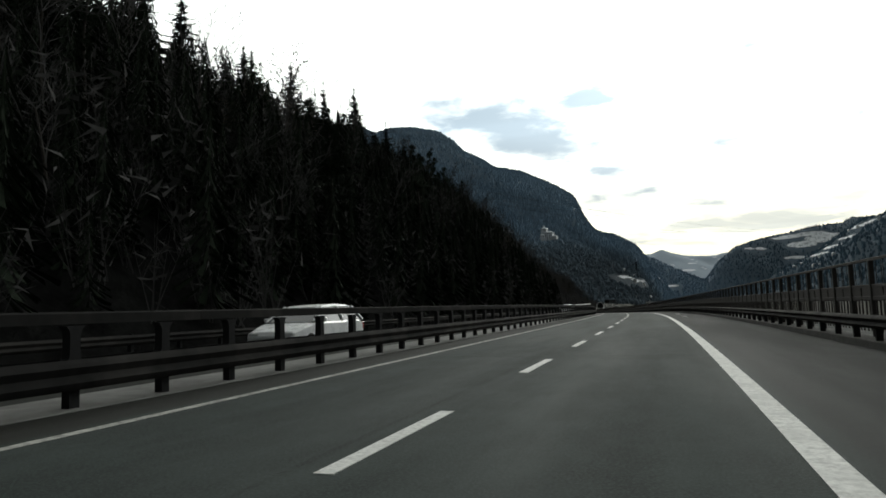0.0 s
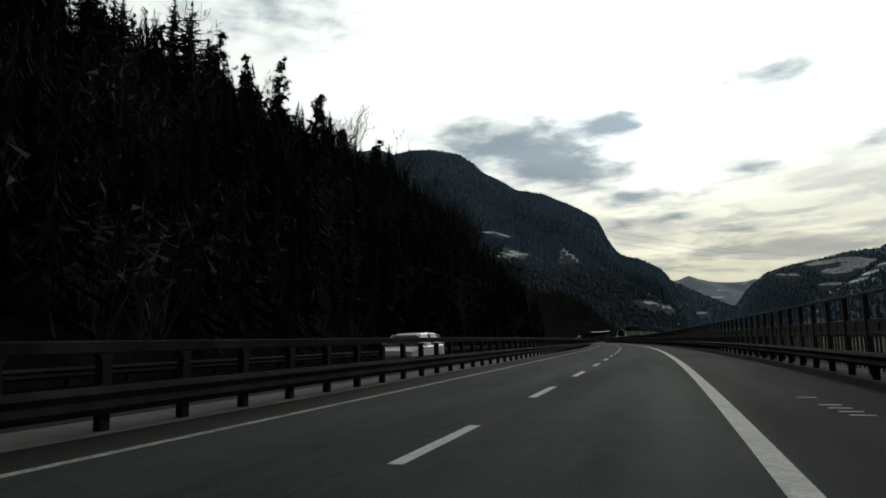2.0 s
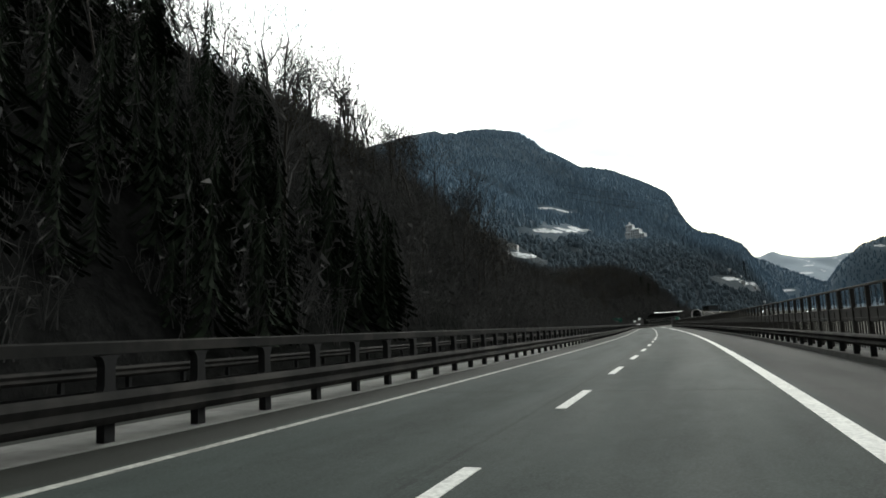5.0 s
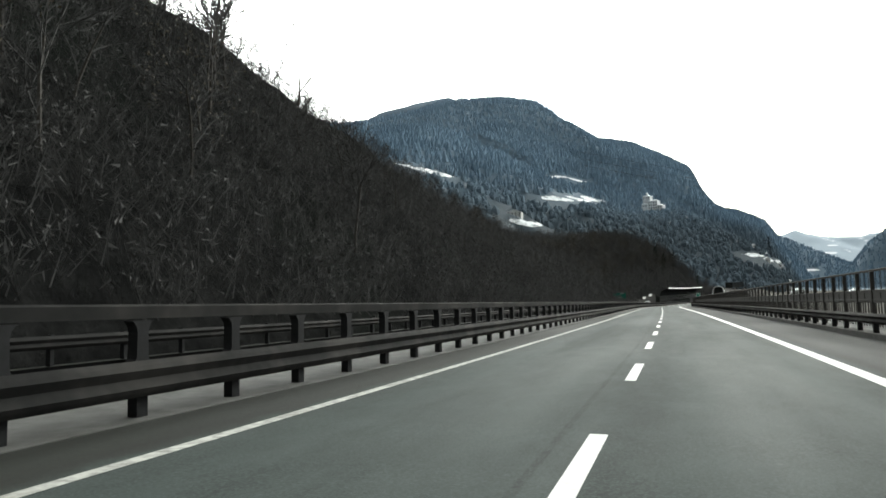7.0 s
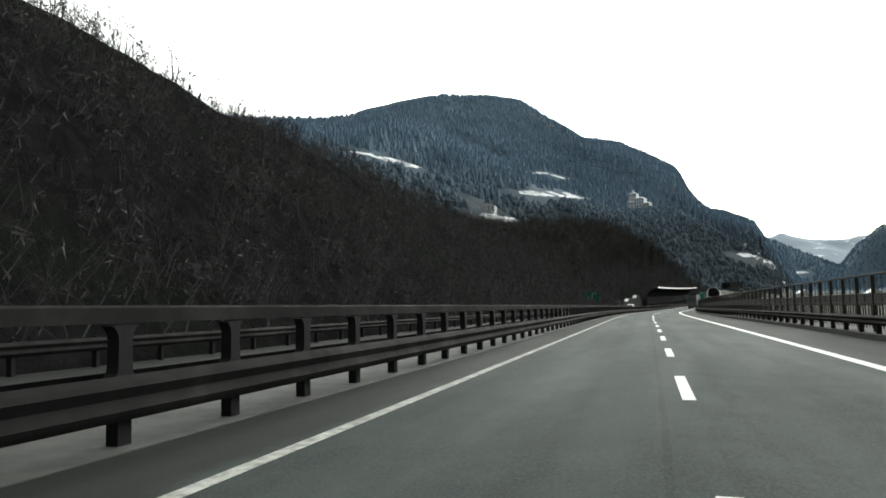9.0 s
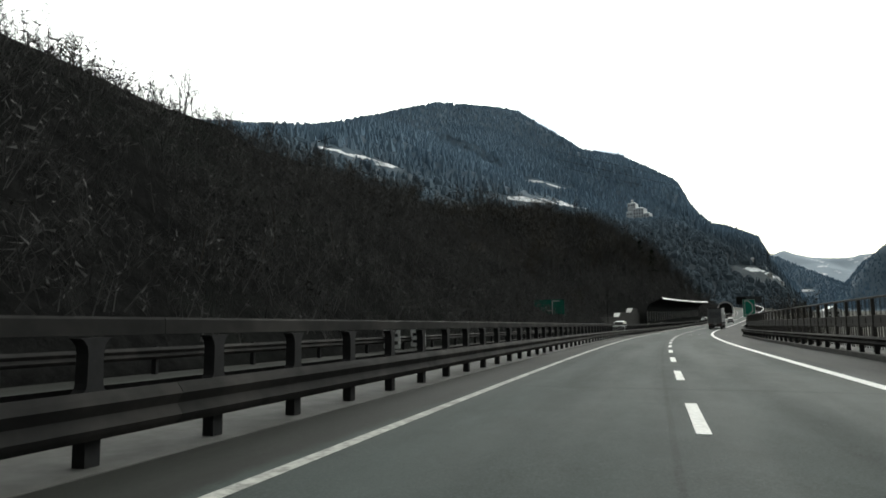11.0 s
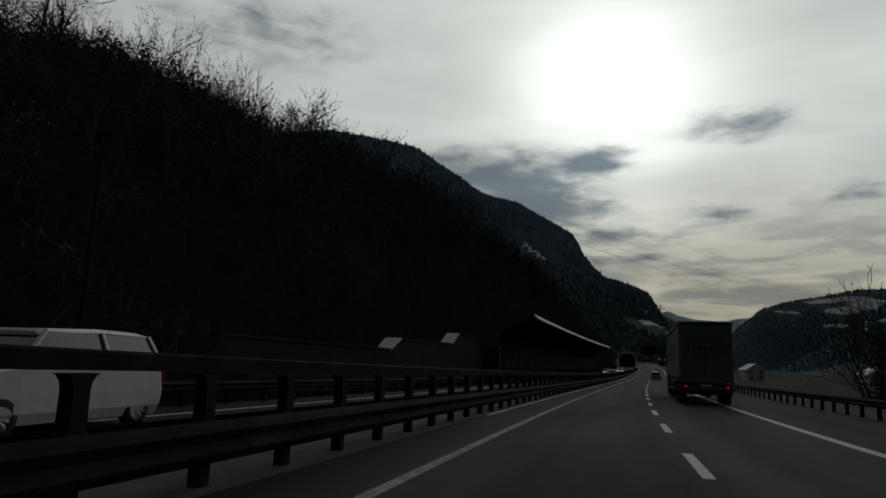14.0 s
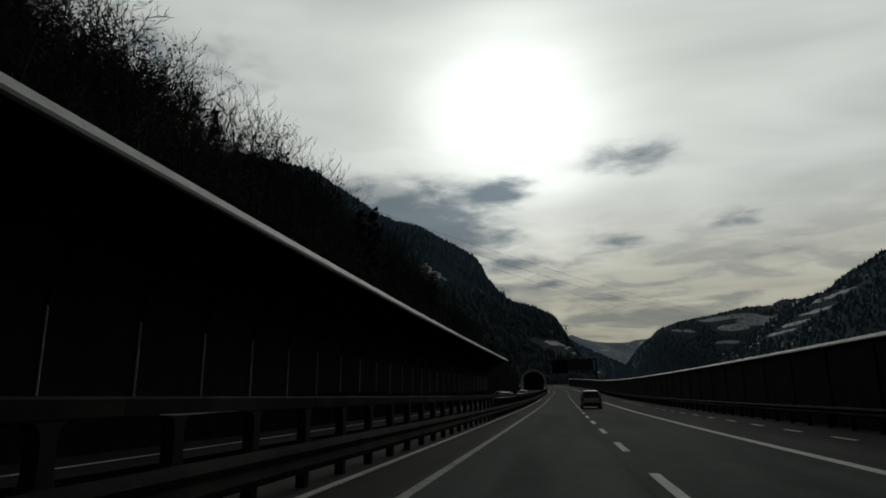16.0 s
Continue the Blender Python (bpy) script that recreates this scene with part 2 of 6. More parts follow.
def asphalt(name, base, patch):
    m = bpy.data.materials.new(name)
    m.use_nodes = True
    n = Nodes(m.node_tree)
    pos = n.add("ShaderNodeTexCoord", 3)
    uv = n.add("ShaderNodeUVMap", 0, {}, uv_map="road")
    sep = n.add("ShaderNodeSeparateXYZ", None, {0: uv})
    grain = n.noise(pos, 38.0, 4.0, 0.75)
    speck = n.noise(pos, 9.0, 3.0, 0.7)
    worn = n.noise(n.vec("MULTIPLY", uv, (1.0, 0.5, 1.0)), 1.7, 6.0, 0.68)
    mottle = n.noise(n.vec("MULTIPLY", uv, (0.5, 0.05, 1.0)), 1.2, 5.0, 0.6)
    col = n.mix(n.math("MULTIPLY", n.step(mottle, 0.35, 0.68), 0.75), (*base, 1), (*patch, 1))
    # polished wheel tracks and lane joints along the road
    track = n.math("ABSOLUTE", n.math("SINE", n.math("MULTIPLY", sep.outputs[0], math.pi / 1.8)))
    col = n.mix(n.math("MULTIPLY", n.step(track, 0.75, 1.0), 0.35), col, tuple(c * 1.45 for c in base) + (1,))
    # repaired stretches
    cell = n.add("ShaderNodeTexVoronoi", 1, {"Vector": n.vec("MULTIPLY", uv, (0.27, 0.045, 1.0)), "Scale": 1.0}, feature="F1", distance="CHEBYCHEV")
    cs = n.add("ShaderNodeSeparateColor", 0, {0: cell})
    col = n.mix(n.math("MULTIPLY", n.step(cs, 0.70, 0.72), 0.45), col, tuple(c * 0.55 for c in base) + (1,))
    # sealed seam between the lanes
    seam = n.math("ABSOLUTE", n.math("ADD", n.math("ADD", sep.outputs[0], 0.34), n.math("MULTIPLY", n.math("SUBTRACT", mottle, 0.5), 0.1)))
    col = n.mix(n.math("MULTIPLY", n.step(seam, 0.05, 0.025), 0.65), col, tuple(c * 0.4 for c in base) + (1,))
    # transverse laying joints
    joint = n.math("FRACT", n.math("ADD", n.math("DIVIDE", sep.outputs[1], 41.0), n.math("MULTIPLY", worn, 0.012)))
    col = n.mix(n.math("MULTIPLY", n.step(n.math("ABSOLUTE", n.math("SUBTRACT", joint, 0.5)), 0.004, 0.001), 0.6), col, tuple(c * 0.4 for c in base) + (1,))
    col = n.mix(n.math("MULTIPLY", n.step(worn, 0.42, 0.70), 0.35), col, tuple(c * 1.7 for c in base) + (1,))
    col = n.mix(n.math("MULTIPLY", n.step(worn, 0.46, 0.30), 0.35), col, tuple(c * 0.5 for c in base) + (1,))
    col = n.mix(n.math("MULTIPLY", n.step(speck, 0.62, 0.78), 0.5), col, tuple(c * 2.2 for c in base) + (1,))
    col = n.mix(n.math("MULTIPLY", n.step(grain, 0.40, 0.72), 0.55), col, tuple(c * 2.3 for c in base) + (1,))
    # dirt that gathers along the median, and a darker tone over the hard shoulder
    edge = n.math("ADD", sep.outputs[0], n.math("MULTIPLY", n.math("SUBTRACT", worn, 0.5), 0.5))
    col = n.mix(n.math("MULTIPLY", n.step(edge, -3.6, -3.95), 0.75), col, (0.017, 0.0155, 0.0125, 1))
    col = n.mix(n.math("MULTIPLY", n.step(edge, 3.6, 4.1), 0.72), col, (0.020, 0.0195, 0.018, 1))
    bump = n.add("ShaderNodeBump", 0, {"Strength": 0.35, "Distance": 0.01, "Height": grain})
    ins = {"Base Color": col, "Roughness": n.step(mottle, 0.3, 0.7, 0.78, 0.92), "Specular IOR Level": 0.12, "Normal": bump}
    n.add("ShaderNodeOutputMaterial", None, {0: n.add("ShaderNodeBsdfPrincipled", 0, ins)})
    return m


M_ASPHALT = asphalt("asphalt", (0.0335, 0.0425, 0.0395), (0.0225, 0.028, 0.026))


def hazed_forest_colour(n, pos, shade):
    """Woods by height and place, blue-grey haze put into the colour; shade: 0 light to 1 dark within the stand."""
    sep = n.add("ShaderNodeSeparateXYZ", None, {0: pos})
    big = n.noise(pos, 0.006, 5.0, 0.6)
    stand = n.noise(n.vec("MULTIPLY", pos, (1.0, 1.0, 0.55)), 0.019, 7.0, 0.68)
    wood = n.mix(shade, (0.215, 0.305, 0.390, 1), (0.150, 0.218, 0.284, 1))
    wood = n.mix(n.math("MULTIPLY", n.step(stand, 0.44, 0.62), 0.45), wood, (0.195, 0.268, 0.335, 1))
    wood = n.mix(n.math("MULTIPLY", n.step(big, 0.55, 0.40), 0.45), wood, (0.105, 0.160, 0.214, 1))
    # leafless broadleaf woods on the lower, nearer slopes, with less haze put into the colour
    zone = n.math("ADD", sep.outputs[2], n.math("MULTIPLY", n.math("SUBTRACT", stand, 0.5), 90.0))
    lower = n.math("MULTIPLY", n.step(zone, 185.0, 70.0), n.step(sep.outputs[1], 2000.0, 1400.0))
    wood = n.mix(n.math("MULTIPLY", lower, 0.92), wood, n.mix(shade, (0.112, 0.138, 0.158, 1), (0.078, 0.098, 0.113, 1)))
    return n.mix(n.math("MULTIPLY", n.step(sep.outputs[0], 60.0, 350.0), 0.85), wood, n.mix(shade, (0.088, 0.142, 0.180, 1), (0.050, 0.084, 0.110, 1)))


def tree_material():
    """Conifers of the far slopes, each a little lighter or darker."""
    m = bpy.data.materials.new("far_forest")
    m.use_nodes = True
    n = Nodes(m.node_tree)
    col = hazed_forest_colour(n, n.add("ShaderNodeTexCoord", 3), n.add("ShaderNodeNewGeometry", "Random Per Island"))
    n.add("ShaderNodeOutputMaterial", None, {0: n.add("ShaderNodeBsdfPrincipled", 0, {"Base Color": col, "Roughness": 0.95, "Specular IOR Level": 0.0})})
    return m


def terrain_material():
    """Wooded slopes with meadows under snow; position in metres."""
    m = bpy.data.materials.new("wooded_terrain")
    m.use_nodes = True
    n = Nodes(m.node_tree)
    pos = n.add("ShaderNodeTexCoord", 3)
    sep = n.add("ShaderNodeSeparateXYZ", None, {0: pos})
    grain = n.noise(pos, 0.07, 8.0, 0.75)
    # shade between crowns and on the floor under trees is put into the colour
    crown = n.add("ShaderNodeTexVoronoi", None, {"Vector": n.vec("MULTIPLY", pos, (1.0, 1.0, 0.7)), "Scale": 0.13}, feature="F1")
    wood = n.mix(1.0, hazed_forest_colour(n, pos, n.step(crown.outputs["Distance"], -0.9, 0.7)), (0.66, 0.66, 0.66, 1), "MULTIPLY")
    # paler with distance up the valley: haze put into the colour, over thin snow
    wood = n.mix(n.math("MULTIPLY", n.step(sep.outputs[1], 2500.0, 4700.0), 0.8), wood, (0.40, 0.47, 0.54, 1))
    # brown-green meadows and thickets on the valley floor
    valley = n.math("MULTIPLY", n.step(sep.outputs[2], 22.0, 4.0), n.step(sep.outputs[1], 1500.0, 1100.0))
    wood = n.mix(valley, wood, n.mix(n.step(grain, 0.4, 0.6), (0.026, 0.027, 0.020, 1), (0.048, 0.047, 0.036, 1)))
    # steep rock
    nrm = n.add("ShaderNodeSeparateXYZ", None, {0: n.add("ShaderNodeNewGeometry", 1)})
    wood = n.mix(n.math("MULTIPLY", n.math("MULTIPLY", n.step(nrm.outputs[2], 0.70, 0.52), n.step(n.noise(n.vec("MULTIPLY", pos, (1.0, 1.0, 0.25)), 0.05, 5.0, 0.7), 0.42, 0.62)), 0.6), wood, (0.13, 0.145, 0.16, 1))
    # snow: scattered meadows, more of it on the sunny right side and far up the valley
    side = n.step(sep.outputs[0], 0.0, 900.0)
    far = n.step(sep.outputs[1], 3900.0, 4700.0)
    meadow = n.noise(n.vec("MULTIPLY", pos, (1.0, 1.0, 2.0)), 0.0075, 5.0, 0.62)
    lim = n.math("SUBTRACT", n.math("SUBTRACT", 0.735, n.math("MULTIPLY", side, 0.145)), n.math("MULTIPLY", far, 0.13))
    snow = n.step(n.math("SUBTRACT", meadow, lim), 0.0, 0.012)
    wx = n.noise(pos, 0.03, 6.0, 0.7, 1)
    warped = n.vec("ADD", pos, n.vec("MULTIPLY", n.vec("SUBTRACT", wx, (0.5, 0.5, 0.5)), (40.0, 40.0, 12.0)))
    ws = n.add("ShaderNodeSeparateXYZ", None, {0: warped})
    for cx, cy, cz, rx, rz in SNOWFIELDS:
        u = n.math("DIVIDE", n.math("SUBTRACT", ws.outputs[0], cx), rx)
        v = n.math("DIVIDE", n.math("SUBTRACT", ws.outputs[2], cz), rz)
        w = n.math("DIVIDE", n.math("SUBTRACT", ws.outputs[1], cy), 46.0 if cy < 1420 else 110.0)
        d = n.math("ADD", n.math("ADD", n.math("MULTIPLY", u, u), n.math("MULTIPLY", v, v)), n.math("MULTIPLY", w, w))
        snow = n.math("MAXIMUM", snow, n.step(d, 1.0, 0.8))
    snow = n.math("MULTIPLY", snow, n.step(grain, 0.34, 0.52, 0.0, 1.0))
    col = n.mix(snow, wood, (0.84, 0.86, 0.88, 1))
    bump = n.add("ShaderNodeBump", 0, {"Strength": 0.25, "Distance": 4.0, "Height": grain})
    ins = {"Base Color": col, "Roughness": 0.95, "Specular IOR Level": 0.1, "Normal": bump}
    n.add("ShaderNodeOutputMaterial", None, {0: n.add("ShaderNodeBsdfPrincipled", 0, ins)})
    return m


# snow-covered meadows: centre and half sizes across and in height
SNOWFIELDS = [(-300, 1092, 123, 15, 4.5), (-303, 1174, 134, 16, 4.5), (-312, 1240, 141, 18, 4.5), (-326, 1320, 153, 20, 5), (-336, 1385, 162, 14, 4), (-274, 914, 75, 18, 3.5), (-389, 1808, 269, 30, 5), (-589, 1593, 309, 26, 5), (-374, 856, 135, 14, 4), (-366, 888, 133, 12, 3.5), (-195, 1047, 49, 9, 3), (-86, 1318, 50, 20, 3.5), (-64, 1350, 44, 16, 3), (-66, 1480, 47, 14, 3), (-58, 2450, 84, 22, 5), (-15, 2760, 62, 26, 5),
              (510, 3158, 226, 60, 16), (597, 3198, 248, 80, 20), (659, 3251, 264, 60, 14), (467, 3092, 168, 40, 7), (304, 3111, 215, 22, 5), (349, 3151, 216, 24, 7), (440, 2246, 148, 34, 6),
              (484, 2213, 172, 40, 6), (474, 3258, 268, 70, 10), (568, 3227, 273, 80, 12), (520, 2315, 208, 30, 6), (403, 2250, 128, 30, 5), (539, 2193, 212, 40, 6), (74, 4390, 192, 45, 7),
              (102, 4571, 243, 30, 5), (-420, 1500, 215, 40, 4)]
M_TERRAIN = terrain_material()
M_FARFOREST = tree_material()


def hill_material():
    m = bpy.data.materials.new("leaf_litter_and_rock")
    m.use_nodes = True
    n = Nodes(m.node_tree)
    pos = n.add("ShaderNodeTexCoord", 3)
    a = n.noise(n.vec("MULTIPLY", pos, (1.0, 1.0, 0.6)), 1.1, 8.0, 0.78)
    b = n.noise(pos, 0.05, 4.0, 0.6)
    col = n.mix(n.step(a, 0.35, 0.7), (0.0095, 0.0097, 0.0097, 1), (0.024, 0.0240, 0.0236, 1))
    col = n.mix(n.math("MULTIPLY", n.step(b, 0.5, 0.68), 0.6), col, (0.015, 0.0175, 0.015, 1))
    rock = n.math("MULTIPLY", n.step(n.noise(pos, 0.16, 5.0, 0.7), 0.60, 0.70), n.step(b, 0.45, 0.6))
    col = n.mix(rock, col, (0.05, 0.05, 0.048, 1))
    bump = n.add("ShaderNodeBump", 0, {"Strength": 0.8, "Distance": 0.6, "Height": a})
    n.add("ShaderNodeOutputMaterial", None, {0: n.add("ShaderNodeBsdfPrincipled", 0, {"Base Color": col, "Roughness": 0.95, "Specular IOR Level": 0.0, "Normal": bump})})
    return m


M_HILL = hill_material()

# ---------------------------------------------------------------- the road's line
STEP = 2.0
KNOTS = np.arange(-50, 951, 50.0)
HEADING = np.radians([-1.02, 0.0, 1.13, 2.6, 5.01, 6.85, 8.59, 10.14, 10.7, 11.1, 9.45, 6.26, 2.93, 1.52, 1.12, 1.58, 0.72, 3.39, 5.6, 7.6, 9.4])
GRADE = np.array([0.72, 0.39, 0.03, -0.37, -1.01, -1.37, -1.33, -1.27, -1.26, -1.39, -1.71, -1.64, -0.75, -0.22, 0.57, 1.22, 1.98, 2.67, 2.7, 2.7, 2.7]) / 100
S_GRID = np.arange(-40, 960, STEP)
H_GRID = np.interp(S_GRID, KNOTS, HEADING)
X_GRID = np.concatenate([[0], np.cumsum(-np.sin(H_GRID[:-1]) * STEP)])
Y_GRID = np.concatenate([[0], np.cumsum(np.cos(H_GRID[:-1]) * STEP)])
Z_GRID = np.concatenate([[0], np.cumsum(np.interp(S_GRID[:-1], KNOTS, GRADE) * STEP)])
X_GRID, Y_GRID, Z_GRID = X_GRID - X_GRID[20], Y_GRID - Y_GRID[20], Z_GRID - Z_GRID[20]
LANE = 3.583


def at(s, d, h=0.0):
    """The place s metres along the road, d metres right of its lane line, h above it (numbers or arrays)."""
    s, d, h = np.broadcast_arrays(np.asarray(s, float), np.asarray(d, float), np.asarray(h, float))
    p = np.interp(s, S_GRID, H_GRID)
    return np.stack([np.interp(s, S_GRID, X_GRID) + d * np.cos(p), np.interp(s, S_GRID, Y_GRID) + d * np.sin(p), np.interp(s, S_GRID, Z_GRID) + h], -1)


def heading(s):
    return float(np.interp(s, S_GRID, H_GRID))


def place(s, d, h=0.0, turn=0.0):
    """A pose on the road: y along it."""
    return Matrix.Translation(Vector(at(s, d, h))) @ Matrix.Rotation(heading(s) + turn, 4, "Z")


def mesh_of(name, verts, faces, mat, smooth=False):
    me = bpy.data.meshes.new(name)
    me.from_pydata([tuple(v) for v in verts], [], [tuple(int(i) for i in f) for f in faces])
    me.materials.append(mat)
    if smooth:
        me.polygons.foreach_set("use_smooth", [True] * len(me.polygons))
    me.update()
    return me


def part(name, data, parent, m=None, label=""):
    """A mesh (or a bmesh with its material) as one object under a thing, at the pose m in the thing's frame."""
    ob = new(name, data)
    ob.parent = parent
    ob.matrix_basis = m or Matrix()
    return tagged(ob, label)


def thing(name, m, label, category, group="", kind=""):
    ob = new(name)
    ob.matrix_world = m
    ob.empty_display_size = 0.2
    return tagged(ob, label, category, group, kind)


def sweep(profile, s0, s1, step=3.0, closed=True, base=None):
    """Verts and faces of a profile [(d, h), ...] drawn along the road from s0 to s1, in world metres (less base)."""
    n = max(2, int(math.ceil((s1 - s0) / step)) + 1)
    ss = np.linspace(s0, s1, n)
    k = len(profile)
    d = np.array([p[0] for p in profile])
    h = np.array([p[1] for p in profile])
    v = at(ss[:, None], d[None, :], h[None, :]).reshape(-1, 3)
    if base is not None:
        v = v - np.array(base)
    faces = []
    for i in range(n - 1):
        for j in range(k if closed else k - 1):
            a, b = i * k + j, i * k + (j + 1) % k
            faces.append((a, b, b + k, a + k))
    if closed:
        faces.append(tuple(range(k))[::-1])
        faces.append(tuple(range((n - 1) * k, n * k)))
    return v, faces


def box_mesh(name, mat, x0, x1, y0, y1, z0, z1, bevel=0.0):
    bm = bmesh.new()
    bmesh.ops.create_cube(bm, size=1.0)
    for v in bm.verts:
        v.co = Vector(((x0 + x1) / 2 + v.co.x * (x1 - x0), (y0 + y1) / 2 + v.co.y * (y1 - y0), (z0 + z1) / 2 + v.co.z * (z1 - z0)))
    if bevel:
        bmesh.ops.bevel(bm, geom=list(bm.edges), offset=bevel, segments=1, affect="EDGES")
    return bm_mesh(name, bm, mat)


def bm_mesh(name, bm, mat, smooth=False):
    bmesh.ops.recalc_face_normals(bm, faces=list(bm.faces))
    me = bpy.data.meshes.new(name)
    bm.to_mesh(me)
    bm.free()
    me.materials.append(mat)
    if smooth:
        me.polygons.foreach_set("use_smooth", [True] * len(me.polygons))
    return me


class Soup:
    """Collects triangles and quads of one mesh."""

    def __init__(self):
        self.v, self.f = [], []

    def quad(self, a, b, c, d):
        i = len(self.v)
        self.v += [tuple(a), tuple(b), tuple(c), tuple(d)]
        self.f.append((i, i + 1, i + 2, i + 3))

    def tri(self, a, b, c):
        i = len(self.v)
        self.v += [tuple(a), tuple(b), tuple(c)]
        self.f.append((i, i + 1, i + 2))

    def limb(self, a, b, ra, rb, sides=3):
        ax = (b - a).normalized()
        u = ax.orthogonal().normalized()
        w = ax.cross(u)
        i = len(self.v)
        for p, r in ((a, ra), (b, rb)):
            for k in range(sides):
                t = 2 * math.pi * k / sides
                self.v.append(tuple(p + (u * math.cos(t) + w * math.sin(t)) * r))
        for k in range(sides):
            k2 = (k + 1) % sides
            self.f.append((i + k, i + k2, i + sides + k2, i + sides + k))

    def tube(self, points, radii, sides=5):
        """One closed skin along a line of points."""
        i = len(self.v)
        n = len(points)
        for j, (p, r) in enumerate(zip(points, radii)):
            ax = (points[min(j + 1, n - 1)] - points[max(j - 1, 0)]).normalized()
            u = Vector((1, 0, 0)) if abs(ax.x) < 0.9 else Vector((0, 1, 0))
            u = (u - ax * u.dot(ax)).normalized()
            w = ax.cross(u)
            for k in range(sides):
                t = 2 * math.pi * k / sides
                self.v.append(tuple(p + (u * math.cos(t) + w * math.sin(t)) * r))
        for j in range(n - 1):
            for k in range(sides):
                a, b = i + j * sides + k, i + j * sides + (k + 1) % sides
                self.f.append((a, b, b + sides, a + sides))

    def mesh(self, name, mat):
        return mesh_of(name, self.v, self.f, mat)


# ---------------------------------------------------------------- terrain
LEFT_RIDGE = [(-2300, 700, 430), (-1600, 1150, 420), (-1153, 1426, 430), (-1043, 1600, 447), (-873, 1758, 505), (-830, 1960, 560), (-712, 2122, 585), (-561, 2238, 473),
              (-476, 2366, 463), (-345, 2520, 398), (-300, 2420, 330), (-262, 2330, 262), (-223, 2300, 222), (-109, 2194, 162), (-12, 2195, 60)]
RIGHT_RIDGE = [(110, 3650, 180), (200, 3250, 205), (244, 3099, 246), (446, 3438, 330), (553, 3314, 344), (709, 3482, 375), (815, 3347, 367), (750, 2734, 348), (690, 2328, 335), (690, 1883, 319), (852, 1400, 300), (1100, 600, 300), (1300, -600, 300)]
BACK_RIDGE = [(-1271, 2443, 785), (-1140, 2625, 835), (-1011, 2790, 850), (-864, 2843, 735), (-751, 2929, 660), (-621, 2962, 640), (-451, 2994, 550), (-397, 2952, 496), (-344, 2908, 401)]
MID_RIDGE = [(-500, 3120, 290), (-131, 3025, 210), (-7, 3025, 136), (62, 3025, 70), (110, 3025, 10)]
FAR_RIDGE = [(-1800, 4850, 420), (-400, 4880, 350), (-165, 4880, 345), (-90, 4880, 372), (20, 4880, 332), (200, 4885, 300), (400, 4880, 335), (900, 4900, 420), (2600, 4900, 500)]


def roof(px, py, ridge, k, bend):
    """Height of slopes that fall away from a ridge line: steep above, flatter below."""
    best = np.full(px.shape, -400.0)
    for (ax, ay, az), (bx, by, bz) in zip(ridge[:-1], ridge[1:]):
        lx, ly = bx - ax, by - ay
        t = np.clip(((px - ax) * lx + (py - ay) * ly) / (lx * lx + ly * ly), 0, 1)
        d = np.hypot(px - ax - t * lx, py - ay - t * ly)
        top = (k - 0.16) / (2 * bend)
        drop = np.where(d < top, k * d - bend * d * d, k * top - bend * top * top + 0.16 * (d - top))
        best = np.maximum(best, az + t * (bz - az) - drop)
    return best


def fractal(px, py, scale, octaves=4, seed=0.0):
    out = np.empty(px.size)
    fx, fy = px.ravel(), py.ravel()
    for i in range(px.size):
        out[i] = noise.fractal(Vector((fx[i] * scale, fy[i] * scale, seed)), 0.9, 2.1, octaves)
    return out.reshape(px.shape)


# skyline rises fitted to the view from camera positions: x, y, z, then bearings and rise in degrees
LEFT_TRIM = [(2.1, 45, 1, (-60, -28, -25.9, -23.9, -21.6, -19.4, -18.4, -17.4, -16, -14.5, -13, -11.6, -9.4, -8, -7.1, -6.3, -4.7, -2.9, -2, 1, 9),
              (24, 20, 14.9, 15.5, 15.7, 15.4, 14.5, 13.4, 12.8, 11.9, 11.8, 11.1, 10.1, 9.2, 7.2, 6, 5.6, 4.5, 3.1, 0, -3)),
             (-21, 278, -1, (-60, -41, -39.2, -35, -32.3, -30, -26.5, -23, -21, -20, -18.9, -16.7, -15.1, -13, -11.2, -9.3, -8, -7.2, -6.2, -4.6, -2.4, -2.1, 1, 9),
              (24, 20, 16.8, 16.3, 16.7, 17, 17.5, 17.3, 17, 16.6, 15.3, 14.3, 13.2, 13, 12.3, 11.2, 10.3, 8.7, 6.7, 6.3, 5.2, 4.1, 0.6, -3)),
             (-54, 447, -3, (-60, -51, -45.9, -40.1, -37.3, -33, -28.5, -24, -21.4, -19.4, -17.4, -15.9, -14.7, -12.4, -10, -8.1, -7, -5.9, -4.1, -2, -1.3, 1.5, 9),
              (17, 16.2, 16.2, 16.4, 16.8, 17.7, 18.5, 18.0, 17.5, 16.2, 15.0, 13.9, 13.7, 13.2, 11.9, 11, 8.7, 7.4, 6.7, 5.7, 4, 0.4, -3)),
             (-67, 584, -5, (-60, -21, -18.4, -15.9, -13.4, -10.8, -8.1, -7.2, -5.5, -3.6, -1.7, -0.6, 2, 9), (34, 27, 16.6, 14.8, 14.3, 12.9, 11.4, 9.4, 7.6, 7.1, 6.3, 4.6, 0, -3))]
